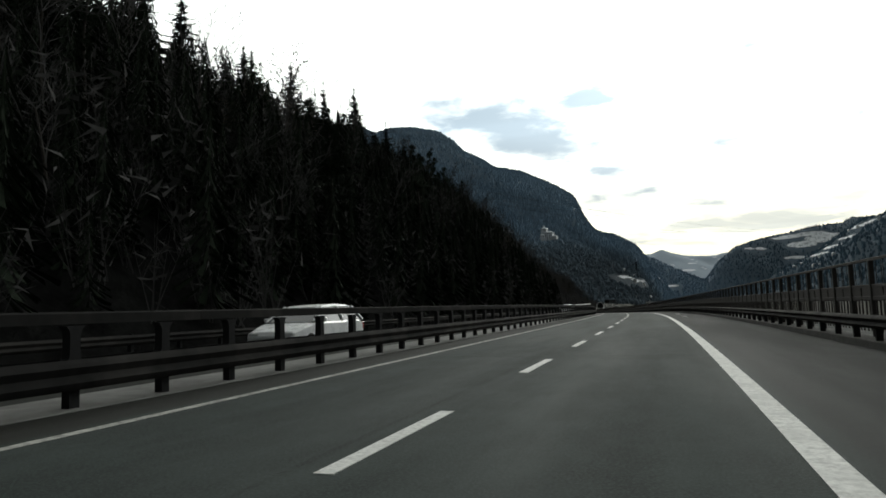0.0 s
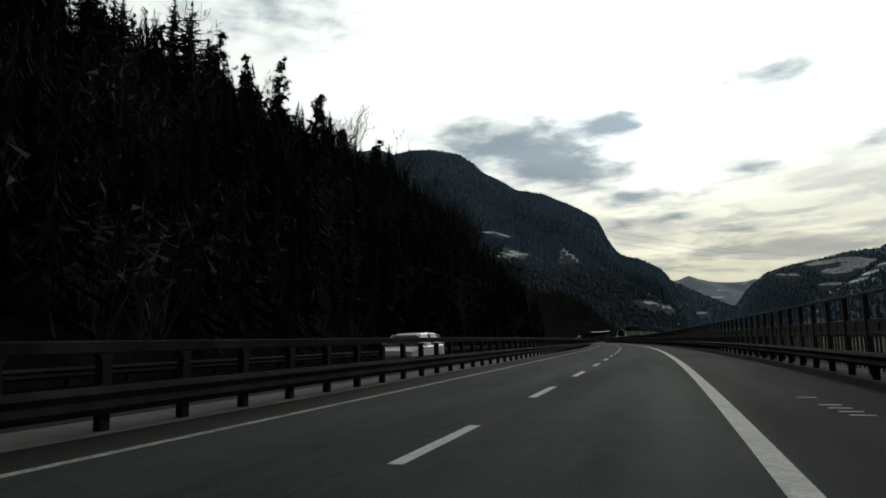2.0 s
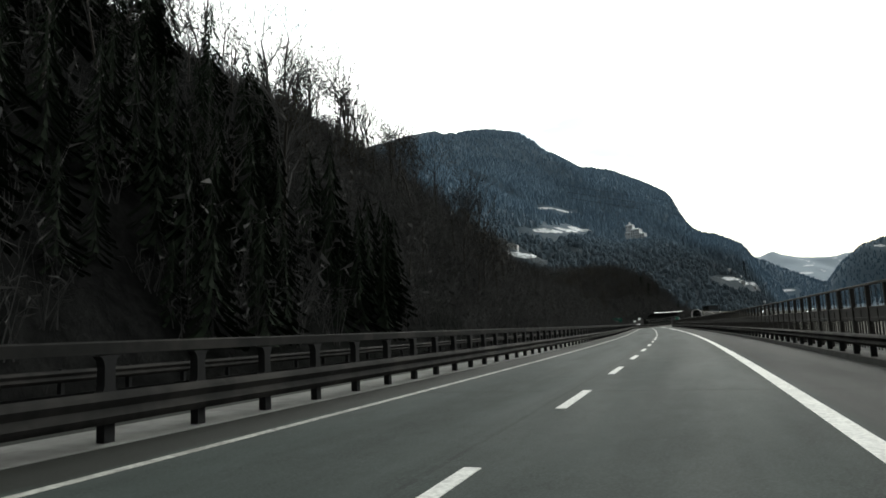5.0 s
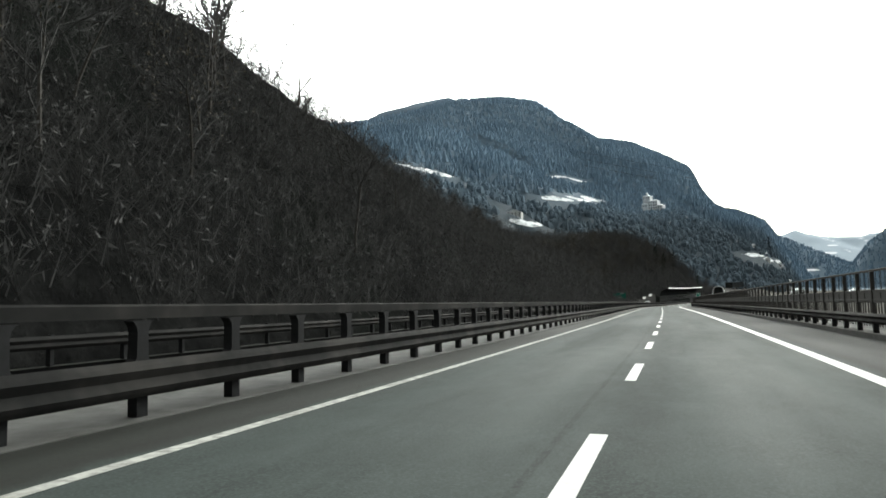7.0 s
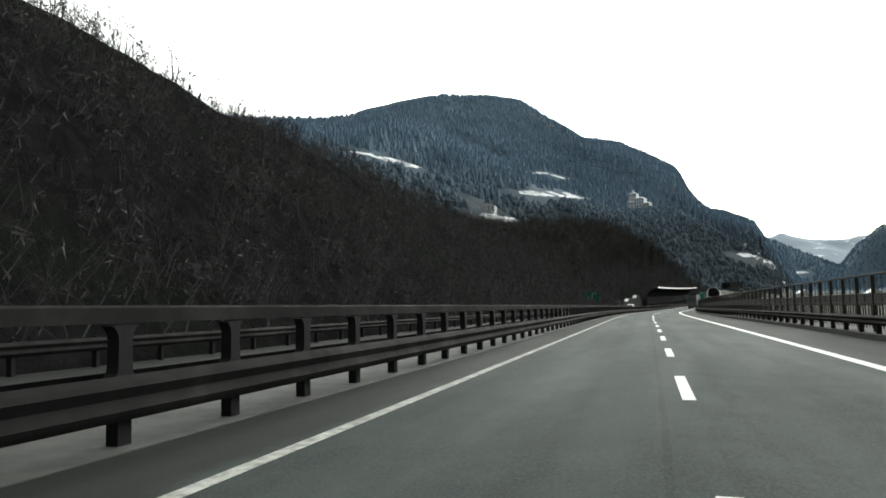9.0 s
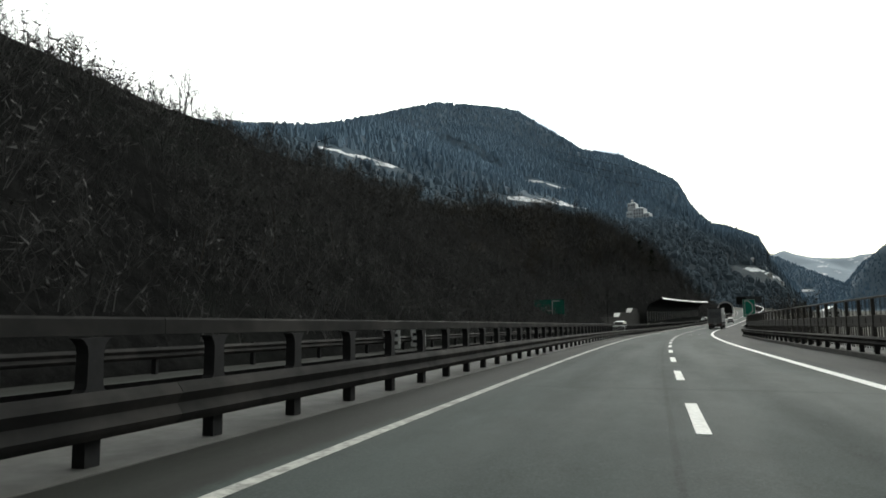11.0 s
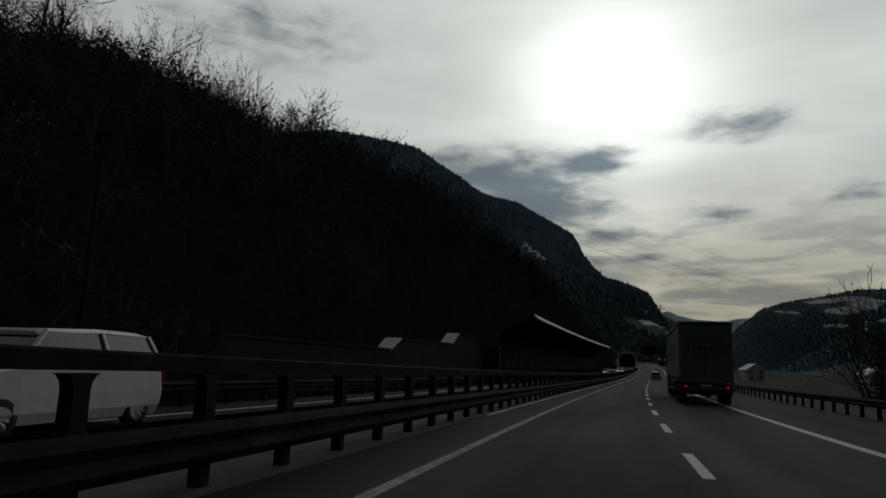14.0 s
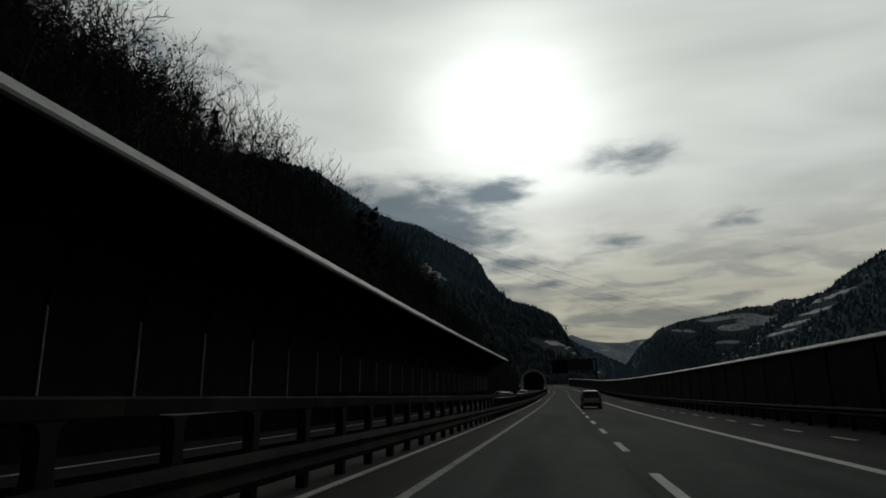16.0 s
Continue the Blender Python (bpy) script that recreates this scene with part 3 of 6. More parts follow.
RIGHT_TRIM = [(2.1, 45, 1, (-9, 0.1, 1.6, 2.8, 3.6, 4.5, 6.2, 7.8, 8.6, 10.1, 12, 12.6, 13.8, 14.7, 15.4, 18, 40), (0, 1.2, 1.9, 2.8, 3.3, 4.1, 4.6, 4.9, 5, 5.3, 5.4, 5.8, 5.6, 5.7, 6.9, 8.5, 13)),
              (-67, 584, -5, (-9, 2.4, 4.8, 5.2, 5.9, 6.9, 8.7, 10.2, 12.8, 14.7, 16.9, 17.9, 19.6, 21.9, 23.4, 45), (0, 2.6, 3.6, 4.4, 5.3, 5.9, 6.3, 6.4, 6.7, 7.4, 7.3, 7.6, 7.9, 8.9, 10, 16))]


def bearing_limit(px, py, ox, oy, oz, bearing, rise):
    """Height of the surface that rises by the given angles over one camera position, to fit the view from there."""
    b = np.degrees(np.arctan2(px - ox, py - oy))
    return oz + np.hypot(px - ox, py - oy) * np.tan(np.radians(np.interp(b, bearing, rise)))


GROUND_X = np.concatenate([np.arange(-2600, -1000, 60.0), np.arange(-1000, 1000, 17.0), np.arange(1000, 3000, 60.0)])
GROUND_Y = np.concatenate([np.arange(-900, 700, 45.0), np.arange(700, 3300, 17.0), np.arange(3300, 4961, 45.0)])


def build_ground():
    px, py = np.meshgrid(GROUND_X, GROUND_Y)
    rough = fractal(px, py, 0.004, 5, 3.0)
    left = np.maximum(roof(px, py, LEFT_RIDGE, 0.64, 0.00024), roof(px, py, BACK_RIDGE, 0.75, 0.00026))
    bank = np.interp(py, [500, 970, 1372, 1500, 2194, 3000, 4900], [-190, -150, 10, 10, 165, 250, 300])
    cut = np.maximum((bank - px) * np.interp(py, [1400, 2100], [0.62, 1.0]), 0.0)
    foot = np.interp(py, [650, 950, 1150, 1500, 1800, 2100], [30, 95, 130, 176, 190, 120]) + np.clip((-px - 290) * 0.25, -60, 90)
    foot = np.minimum(foot, cut) + rough * np.clip(cut / 40.0, 0, 1) * 7.0
    gully = fractal(px * 0.5 + py * 0.2, py - px * 0.3, 0.011, 4, 9.0)
    left = np.minimum(left * 1.04 + 20.0, cut * np.interp(py, [1500, 2000], [1.0, 1.6])) + (rough * 12.0 + gully * 6.0) * np.clip(left / 60.0, 0, 1)
    left = np.where(py > 650, np.maximum(left, foot), left)
    # slopes cut down to the skyline as the camera sees it from each position
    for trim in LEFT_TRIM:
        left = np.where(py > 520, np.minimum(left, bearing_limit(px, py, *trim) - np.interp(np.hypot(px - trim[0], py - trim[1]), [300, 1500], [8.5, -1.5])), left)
    # spur under the castle, falling towards the road, cut along the camera's sight lines to show it
    aside = np.abs(px - np.interp(py, [584, 1428], [-62, -246]))
    spur = np.where(py < 1428, 137.0 - (1428 - py) * 0.172 + np.maximum(aside - 40.0, 0) * 0.55, 137.0 + np.maximum(np.hypot(px + 246.0, py - 1428.0) - 30.0, 0.0) * 0.62)
    left = np.where(py > 750, np.minimum(left, np.maximum(spur, -5.0)), left)
    left = np.maximum(left, np.where(px < 120, roof(px, py, MID_RIDGE, 0.6, 0.0003), -400.0))
    right = roof(px, py, RIGHT_RIDGE, 0.80, 0.0003) + rough * 14.0 + gully * 6.0
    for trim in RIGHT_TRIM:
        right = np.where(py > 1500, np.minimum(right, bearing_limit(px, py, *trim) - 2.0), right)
    right = np.minimum(right, np.maximum((px - np.interp(py, [1400, 2200, 3000, 3300, 4900], [120, 140, 60, 60, 100])) * 1.4, -5.0))
    far = roof(px, py, FAR_RIDGE, 0.42, 0.00012) + rough * 14.0
    crowns = np.random.default_rng(4).normal(0.0, 2.0, px.shape)
    left, right = left + crowns * (left > 15), right + crowns * (right > 15)
    road_z = np.interp(py, Y_GRID, Z_GRID)
    floor = road_z - 4.0 + rough * 1.5
    z = np.maximum(np.maximum(np.maximum(left, right), far), floor)
    # the road's own terrace
    off = np.abs(px - np.interp(py, Y_GRID, X_GRID))
    z = np.where((off < 190) & (py < 900), np.minimum(z, road_z - 4.0), z)
    n, k = px.shape
    idx = np.arange(n * k).reshape(n, k)
    faces = np.stack([idx[:-1, :-1], idx[:-1, 1:], idx[1:, 1:], idx[1:, :-1]], -1).reshape(-1, 4)
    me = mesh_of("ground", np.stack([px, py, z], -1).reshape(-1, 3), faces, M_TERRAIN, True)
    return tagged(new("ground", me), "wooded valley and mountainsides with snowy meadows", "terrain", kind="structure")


def ground_height(x, y, cache={}):
    """Height of the ground sheet at a place."""
    if "tree" not in cache:
        from mathutils.bvhtree import BVHTree
        me = bpy.data.objects["ground"].data
        cache["tree"] = BVHTree.FromPolygons([v.co for v in me.vertices], [p.vertices for p in me.polygons])
    hit = cache["tree"].ray_cast(Vector((x, y, 3000)), Vector((0, 0, -1)))
    return hit[0].z if hit[0] else 0.0


ground = build_ground()

# hillside over the opposite carriageway: height of the slope 40 m out, along the road
CREST_S = [-60, 60, 90, 150, 200, 250, 290, 330, 370, 420, 480, 520, 560, 600, 640, 680, 730, 780, 830, 900]
CREST_H = [22, 22, 22.5, 24.5, 26.5, 29, 29.5, 27.3, 23.0, 21.0, 20.0, 19.1, 20.8, 24, 26.2, 26.6, 26.5, 22, 13, 3]


def hill_height(s, d):
    """Height of the wooded slope above the road, for d < -14."""
    top = np.interp(s, CREST_S, CREST_H)
    u = np.clip((-14.0 - d) / 26.0, 0, 8)
    back = np.interp(s, [430, 520], [0.42, 0.04])
    h = np.where(u < 1, top * (u * 1.12 - 0.12 * u * u), top * (1.0 + (np.clip(u, 1.0, 1.9) - 1) * 0.42 + np.maximum(u - 1.9, 0) * back))
    bench = (np.asarray(s) > 543) & (np.asarray(s) < 593) & (np.asarray(d) > -17.7)
    return np.where(bench, 0.03, h)


def build_hill():
    ss = np.arange(-60, 940, 3.0)
    ds = -np.concatenate([[13.3, 13.6], np.arange(14.0, 46, 1.6), np.arange(47, 120, 5.0)])
    S, D = np.meshgrid(np.clip(ss, -38, 950), ds, indexing="ij")
    h = hill_height(S, D)
    w = at(S, D, 0.0)
    rough = fractal(w[..., 0], w[..., 1], 0.07, 5, 7.0)
    h = h + rough * np.clip((-14.0 - D) / 6.0, 0, 1) * 1.3
    h[:, 0] = -3.0
    v = at(S, D, h)
    if ss[0] < -38:
        v[..., 1] += np.minimum(ss[:, None] + 38, 0)
    n, k = S.shape
    idx = np.arange(n * k).reshape(n, k)
    faces = np.stack([idx[:-1, :-1], idx[1:, :-1], idx[1:, 1:], idx[:-1, 1:]], -1).reshape(-1, 4)
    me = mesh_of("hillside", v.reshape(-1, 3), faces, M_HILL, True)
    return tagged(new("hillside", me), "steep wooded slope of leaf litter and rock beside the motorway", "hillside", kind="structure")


build_hill()


# ---------------------------------------------------------------- carriageways
def road_sheet(name, edges, label, mat, s0=-38.0, s1=955.0, lift=0.0):
    n = int((s1 - s0) / 4) + 1
    ss = np.linspace(s0, s1, n)
    ds = np.array(edges, float)
    v = at(ss[:, None], ds[None, :], lift).reshape(-1, 3)
    k = len(ds)
    idx = np.arange(n * k).reshape(n, k)
    faces = np.stack([idx[:-1, :-1], idx[:-1, 1:], idx[1:, 1:], idx[1:, :-1]], -1).reshape(-1, 4)
    me = mesh_of(name, v, faces, mat)
    uv = me.uv_layers.new(name="road")
    flat = np.stack(np.broadcast_arrays(ds[None, :], ss[:, None]), -1).reshape(-1, 2)
    loops = np.empty(len(me.loops), np.int32)
    me.loops.foreach_get("vertex_index", loops)
    uv.data.foreach_set("uv", flat[loops].ravel().astype(np.float32))
    return tagged(new(name, me), label, "road", kind="structure")


road_sheet("road", np.linspace(-5.0, 12.6, 12), "grey worn asphalt carriageway with hard shoulder", M_ASPHALT)
road_sheet("opposite_road", np.linspace(-13.4, -5.2, 7), "grey asphalt of the opposite carriageway", M_ASPHALT)


def line_marking(name, d, width, s0, s1, label, lift=0.006, mat=None):
    n = int((s1 - s0) / 2.5) + 2
    ss = np.linspace(s0, s1, n)
    v = at(ss[:, None], np.array([d - width / 2, d + width / 2])[None, :], lift).reshape(-1, 3)
    faces = [(2 * i, 2 * i + 1, 2 * i + 3, 2 * i + 2) for i in range(n - 1)]
    return tagged(new(name, mesh_of(name, v, faces, mat or M_PAINT_WHITE)), label, "road marking", kind="structure")


line_marking("edge_line_left", -LANE, 0.17, -35, 940, "worn greyed solid edge line on asphalt", mat=M_PAINT_WORN)
line_marking("edge_line_right", LANE, 0.27, -35, 940, "broad white solid edge line on asphalt")
line_marking("edge_line_opposite_inner", -7.8, 0.15, -35, 940, "white solid edge line of the opposite carriageway")
line_marking("edge_line_opposite_outer", -11.5, 0.18, -35, 940, "white solid edge line of the opposite carriageway")


def paint_remnant(s0, length, seed):
    """A ragged blot of old paint that widens the edge line."""
    r = random.Random(seed)
    n = 16
    v = []
    for i in range(n + 1):
        t = i / n
        w = (0.10 + 0.34 * math.sin(math.pi * t) ** 0.6) * r.uniform(0.55, 1.0)
        v += [at(s0 + length * t, -LANE - 0.05, 0.0095), at(s0 + length * t + r.uniform(-0.1, 0.1), -LANE - 0.05 - w, 0.0095)]
    f = [(2 * i, 2 * i + 1, 2 * i + 3, 2 * i + 2) for i in range(n) if r.random() < 0.9]
    return tagged(new("paint_remnant", mesh_of("paint_remnant", v, f, M_PAINT_WORN)), "ragged blot of old white paint beside the edge line", "road marking", kind="structure")


paint_remnant(340.2, 4.4, 1)
paint_remnant(346.5, 2.2, 2)


def shoulder_bars(s, d):
    """Short white bars painted across the hard shoulder."""
    me = box_mesh("shoulder_bar", M_PAINT_WHITE, -0.17, 0.17, 0, 0.10, -0.01, 0.006)
    for ds, dd in ((0, 0), (0.5, -0.03), (1.0, -0.07), (1.5, -0.1), (2.9, -0.19)):
        ob = new("shoulder_bar", me)
        ob.matrix_world = place(s + ds, d + dd)
        tagged(ob, "short white painted bar on the hard shoulder", "road marking", "bars on the shoulder", "structure")


shoulder_bars(106.7, 5.08)
shoulder_bars(122.2, 5.35)


def expansion_joint(s):
    """A bridge joint across the carriageway, with one bright new piece."""
    for name, d0, d1, half, mat, lift, label in (("joint", -3.45, 0.86, 0.05, M_CONCRETE_LIGHT, 0.007, "thin pale bridge joint across the asphalt"),
                                                 ("joint", 2.36, 6.2, 0.05, M_CONCRETE_LIGHT, 0.007, "thin pale bridge joint across the asphalt"),
                                                 ("joint_patch", 0.88, 2.34, 0.13, M_PAINT_WHITE, 0.007, "white patch on the bridge joint")):
        k = 12
        dd = np.linspace(d0, d1, k)
        v = np.concatenate([at(s - 0.22 * dd - half, dd, lift), at(s - 0.22 * dd + half, dd, lift)])
        f = [(i, i + 1, k + i + 1, k + i) for i in range(k - 1)]
        tagged(new(name, mesh_of(name, v, f, mat)), label, "bridge joint", kind="structure")


expansion_joint(500.85)


def dashes(d, first, last, s0, length, period, width, group):
    me = box_mesh("lane_dash", M_PAINT_WHITE, -width / 2, width / 2, 0, length, -0.01, 0.006)
    for i in range(first, last):
        s = s0 + i * period
        ob = new("lane_dash", me)
        a, b = at(s, d), at(s + length, d)
        m = place(s, d)
        m = m @ Matrix.Rotation(math.atan2(b[2] - a[2], length), 4, "X")
        ob.matrix_world = m
        tagged(ob, "worn white painted dash on asphalt", "road marking", group, "structure")


dashes(0.0, -9, 112, 42.32, 3.0, 7.502, 0.17, "lane dashes")
# white dashes in place of the light that shows in gaps under the guardrail
dashes(6.25, 0, 20, 600.0, 1.6, 4.2, 0.15, "exit lane dashes")


# ---------------------------------------------------------------- barriers
def w_beam(d, lo, hi, side):
    """Profile of a corrugated beam whose face looks to side."""
    t, m = 0.02, (lo + hi) / 2
    q = (hi - lo) / 4
    out = [(0.0, lo), (0.05, lo + q * 0.5), (0.085, lo + q), (0.05, lo + q * 1.5), (0.015, m), (0.05, m + q * 0.5), (0.085, m + q), (0.05, m + q * 1.5), (0.0, hi)]
    face = [(d + side * x, h) for x, h in out]
    back = [(d + side * (x - t), h) for x, h in reversed(out)]
    return face + back


def tube(d, h, w, t):
    return [(d - w / 2, h - t / 2), (d + w / 2, h - t / 2), (d + w / 2, h + t * 0.35), (d + w * 0.3, h + t / 2), (d - w * 0.3, h + t / 2), (d - w / 2, h + t * 0.35)]


def sigma_post(name, mat, w, depth, z0, z1):
    """A folded channel post with an open back."""
    t = 0.012
    pr = [(-w / 2, -depth / 2), (w / 2, -depth / 2), (w / 2, depth / 2), (w / 2 - t, depth / 2), (w / 2 - t, -depth / 2 + t), (-w / 2 + t, -depth / 2 + t), (-w / 2 + t, depth / 2), (-w / 2, depth / 2)]
    v = [(x, y, z) for z in (z0, z1) for x, y in pr]
    k = len(pr)
    f = [(i, (i + 1) % k, (i + 1) % k + k, i + k) for i in range(k)] + [tuple(range(k))[::-1], tuple(range(k, 2 * k))]
    return mesh_of(name, v, f, mat)


POST_GAP = 1.75


def median_barrier(s0, count):
    s1 = s0 + count * POST_GAP
    base = at(s0, -5.3)
    g = thing("median_guardrail", Matrix.Translation(Vector(base)), "grey galvanised steel double-rail guardrail on the median, weathered", "guardrail", "median guardrail sections")
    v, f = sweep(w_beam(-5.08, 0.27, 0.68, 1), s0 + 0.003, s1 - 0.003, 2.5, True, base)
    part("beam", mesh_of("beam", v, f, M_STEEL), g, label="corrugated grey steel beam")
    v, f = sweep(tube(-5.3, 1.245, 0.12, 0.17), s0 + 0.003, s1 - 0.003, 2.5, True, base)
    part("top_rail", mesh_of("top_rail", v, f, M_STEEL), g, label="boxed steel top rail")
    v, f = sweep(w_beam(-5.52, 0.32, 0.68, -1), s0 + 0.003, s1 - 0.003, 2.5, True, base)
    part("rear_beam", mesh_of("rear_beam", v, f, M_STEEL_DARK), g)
    inv = Matrix.Translation(-Vector(base))
    for i in range(count):
        part("post", MEDIAN_POST, g, inv @ place(s0 + (i + 0.5) * POST_GAP, -5.3))


def flared_post(name, mat):
    """A steel post that flares under the top rail and over the beam."""
    half = [(0.085, -0.15), (0.085, 0.64), (0.13, 0.66), (0.10, 0.69), (0.09, 0.74), (0.085, 1.00), (0.10, 1.07), (0.14, 1.12), (0.18, 1.138)]
    ring = half + [(-y, z) for y, z in reversed(half)]
    k = len(ring)
    v = [(x, y, z) for x in (-0.07, 0.07) for y, z in ring]
    f = [(i, (i + 1) % k, (i + 1) % k + k, i + k) for i in range(k)] + [tuple(range(k))[::-1], tuple(range(k, 2 * k))]
    return mesh_of(name, v, f, mat)


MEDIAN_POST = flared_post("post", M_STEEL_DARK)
for i in range(31):
    median_barrier(6.0 + i * 24.5, 14)


def kerb(name, d0, d1, h, s0, s1, label, mat=None):
    prof = [(d0, -0.3), (d0, h - 0.02), (d0 + 0.02, h), (d1, h), (d1, -0.3)]
    v, f = sweep(prof, s0, s1, 4.0)
    return tagged(new(name, mesh_of(name, v, f, mat or M_DIRTY)), label, "kerb", kind="structure")


kerb("median_strip_pale", -6.6, -5.0, 0.012, -35, 252, "pale concrete median strip behind the guardrail", M_CONCRETE_STRIP)
kerb("median_strip_grey", -6.6, -5.0, 0.012, 252, 540, "grey concrete median strip behind the guardrail", M_CONCRETE_PALE)
kerb("median_strip_dirty", -6.6, -5.0, 0.012, 540.01, 940, "dirty brown-grey median strip under the guardrail")
kerb("median_line", -5.02, -4.88, 0.02, 540, 940, "narrow pale kerb line under the guardrail", M_PAINT_WHITE)

R_S, R_D = [-50, 100, 230, 520, 960], [7.15, 7.0, 6.35, 6.35, 6.35]


def right_edge(s):
    return float(np.interp(s, R_S, R_D))


def sweep_edge(profile, s0, s1, step, base):
    """As sweep, with d counted from the right edge of the road."""
    n = max(2, int(math.ceil((s1 - s0) / step)) + 1)
    ss = np.linspace(s0, s1, n)
    k = len(profile)
    d = np.array([p[0] for p in profile])[None, :] + np.interp(ss, R_S, R_D)[:, None]
    v = at(ss[:, None], d, np.array([p[1] for p in profile])[None, :]).reshape(-1, 3) - np.array(base)
    faces = [(i * k + j, i * k + (j + 1) % k, (i + 1) * k + (j + 1) % k, (i + 1) * k + j) for i in range(n - 1) for j in range(k)]
    return v, faces + [tuple(range(k))[::-1], tuple(range((n - 1) * k, n * k))]


PARAPET_GAP = 1.8


def right_parapet(s0, count):
    s1 = s0 + count * PARAPET_GAP
    base = at(s0, right_edge(s0))
    g = thing("roadside_guardrail", Matrix.Translation(Vector(base)), "brownish steel guardrail along the hard shoulder on a concrete kerb", "guardrail", "roadside guardrail sections")
    v, f = sweep_edge(w_beam(0.0, 0.46, 0.77, -1), s0 + 0.003, s1 - 0.003, 3, base)
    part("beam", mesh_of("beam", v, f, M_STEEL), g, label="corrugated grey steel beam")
    v, f = sweep_edge([(-0.02, -0.3), (-0.02, 0.16), (0.0, 0.18), (0.75, 0.18), (0.75, -1.6), (0.6, -1.6)], s0, s1, 3, base)
    part("kerb", mesh_of("kerb", v, f, M_DIRTY), g, label="dirty concrete edge beam")
    inv = Matrix.Translation(-Vector(base))
    for i in range(count):
        s = s0 + (i + 0.5) * PARAPET_GAP
        part("post", EDGE_POST, g, inv @ place(s, right_edge(s) + 0.12))
    fence = thing("parapet_fence", Matrix.Translation(Vector(at(s0, right_edge(s0) + 0.55, 0.18))), "tall dark brown steel parapet fence with barred infill", "fence", "parapet fence sections")
    base2 = at(s0, right_edge(s0) + 0.55, 0.18)
    for h, w, t in ((2.13, 0.08, 0.07), (1.46, 0.06, 0.08), (1.16, 0.06, 0.08), (0.42, 0.05, 0.06)):
        v, f = sweep_edge([(x, z) for x, z in tube(0.55, h, w, t)], s0 + 0.003, s1 - 0.003, 3, base2)
        part("rail", mesh_of("rail", v, f, M_RAIL_BROWN), fence)
    inv = Matrix.Translation(-Vector(base2))
    for i in range(count):
        s = s0 + (i + 0.5) * PARAPET_GAP
        m = inv @ place(s, right_edge(s) + 0.55)
        part("post", FENCE_POST, fence, m)
        tagged(part("bar_infill", FENCE_BARS, fence, m), kind="stuff")
        part("band", FENCE_BAND, fence, m)
        tagged(part("upper_bar", FENCE_MESH, fence, m), kind="stuff")


def infill_mesh(name, z0, z1, width, gap):
    """Upright bars of one bay, spread evenly."""
    so = Soup()
    y = -PARAPET_GAP / 2 + 0.06
    while y < PARAPET_GAP / 2 - 0.05:
        so.limb(Vector((0, y, z0)), Vector((0, y, z1)), width / 1.6, width / 1.6, 4)
        y += gap
    return so.mesh(name, M_RAIL_BROWN)


EDGE_POST = sigma_post("post", M_STEEL_DARK, 0.14, 0.10, -0.1, 0.74)
FENCE_POST = box_mesh("post", M_RAIL_BROWN, -0.06, 0.06, -0.055, 0.055, 0.12, 2.11, 0.012)
FENCE_BARS = infill_mesh("bar_infill", 0.30, 1.10, 0.04, 0.29)
FENCE_MESH = infill_mesh("upper_bar", 1.46, 2.10, 0.014, 0.42)
FENCE_BAND = box_mesh("band", M_RAIL_BROWN, -0.02, 0.02, -0.86, 0.86, 1.08, 1.47, 0.008)
for i in range(27):
    right_parapet(6.0 + i * 18.0, 10)


def far_barrier(s0, count, gap=2.2):
    s1 = s0 + count * gap
    base = at(s0, -13.0)
    g = thing("verge_guardrail", Matrix.Translation(Vector(base)), "grey steel guardrail at the foot of the slope", "guardrail", "verge guardrail sections")
    v, f = sweep(w_beam(-13.0, 0.40, 0.71, 1), s0 + 0.003, s1 - 0.003, 3, True, base)
    part("beam", mesh_of("beam", v, f, M_STEEL), g)
    inv = Matrix.Translation(-Vector(base))
    for i in range(count):
        part("post", EDGE_POST, g, inv @ place(s0 + (i + 0.5) * gap, -13.12))


for i in range(17):
    far_barrier(10.0 + i * 33.0, 15)

# ---------------------------------------------------------------- trees
def rand_dir(rnd, up=0.0):
    a, z = rnd.uniform(0, 2 * math.pi), rnd.uniform(-1, 1)
    r = math.sqrt(1 - z * z)
    return Vector((r * math.cos(a), r * math.sin(a), z + up)).normalized()


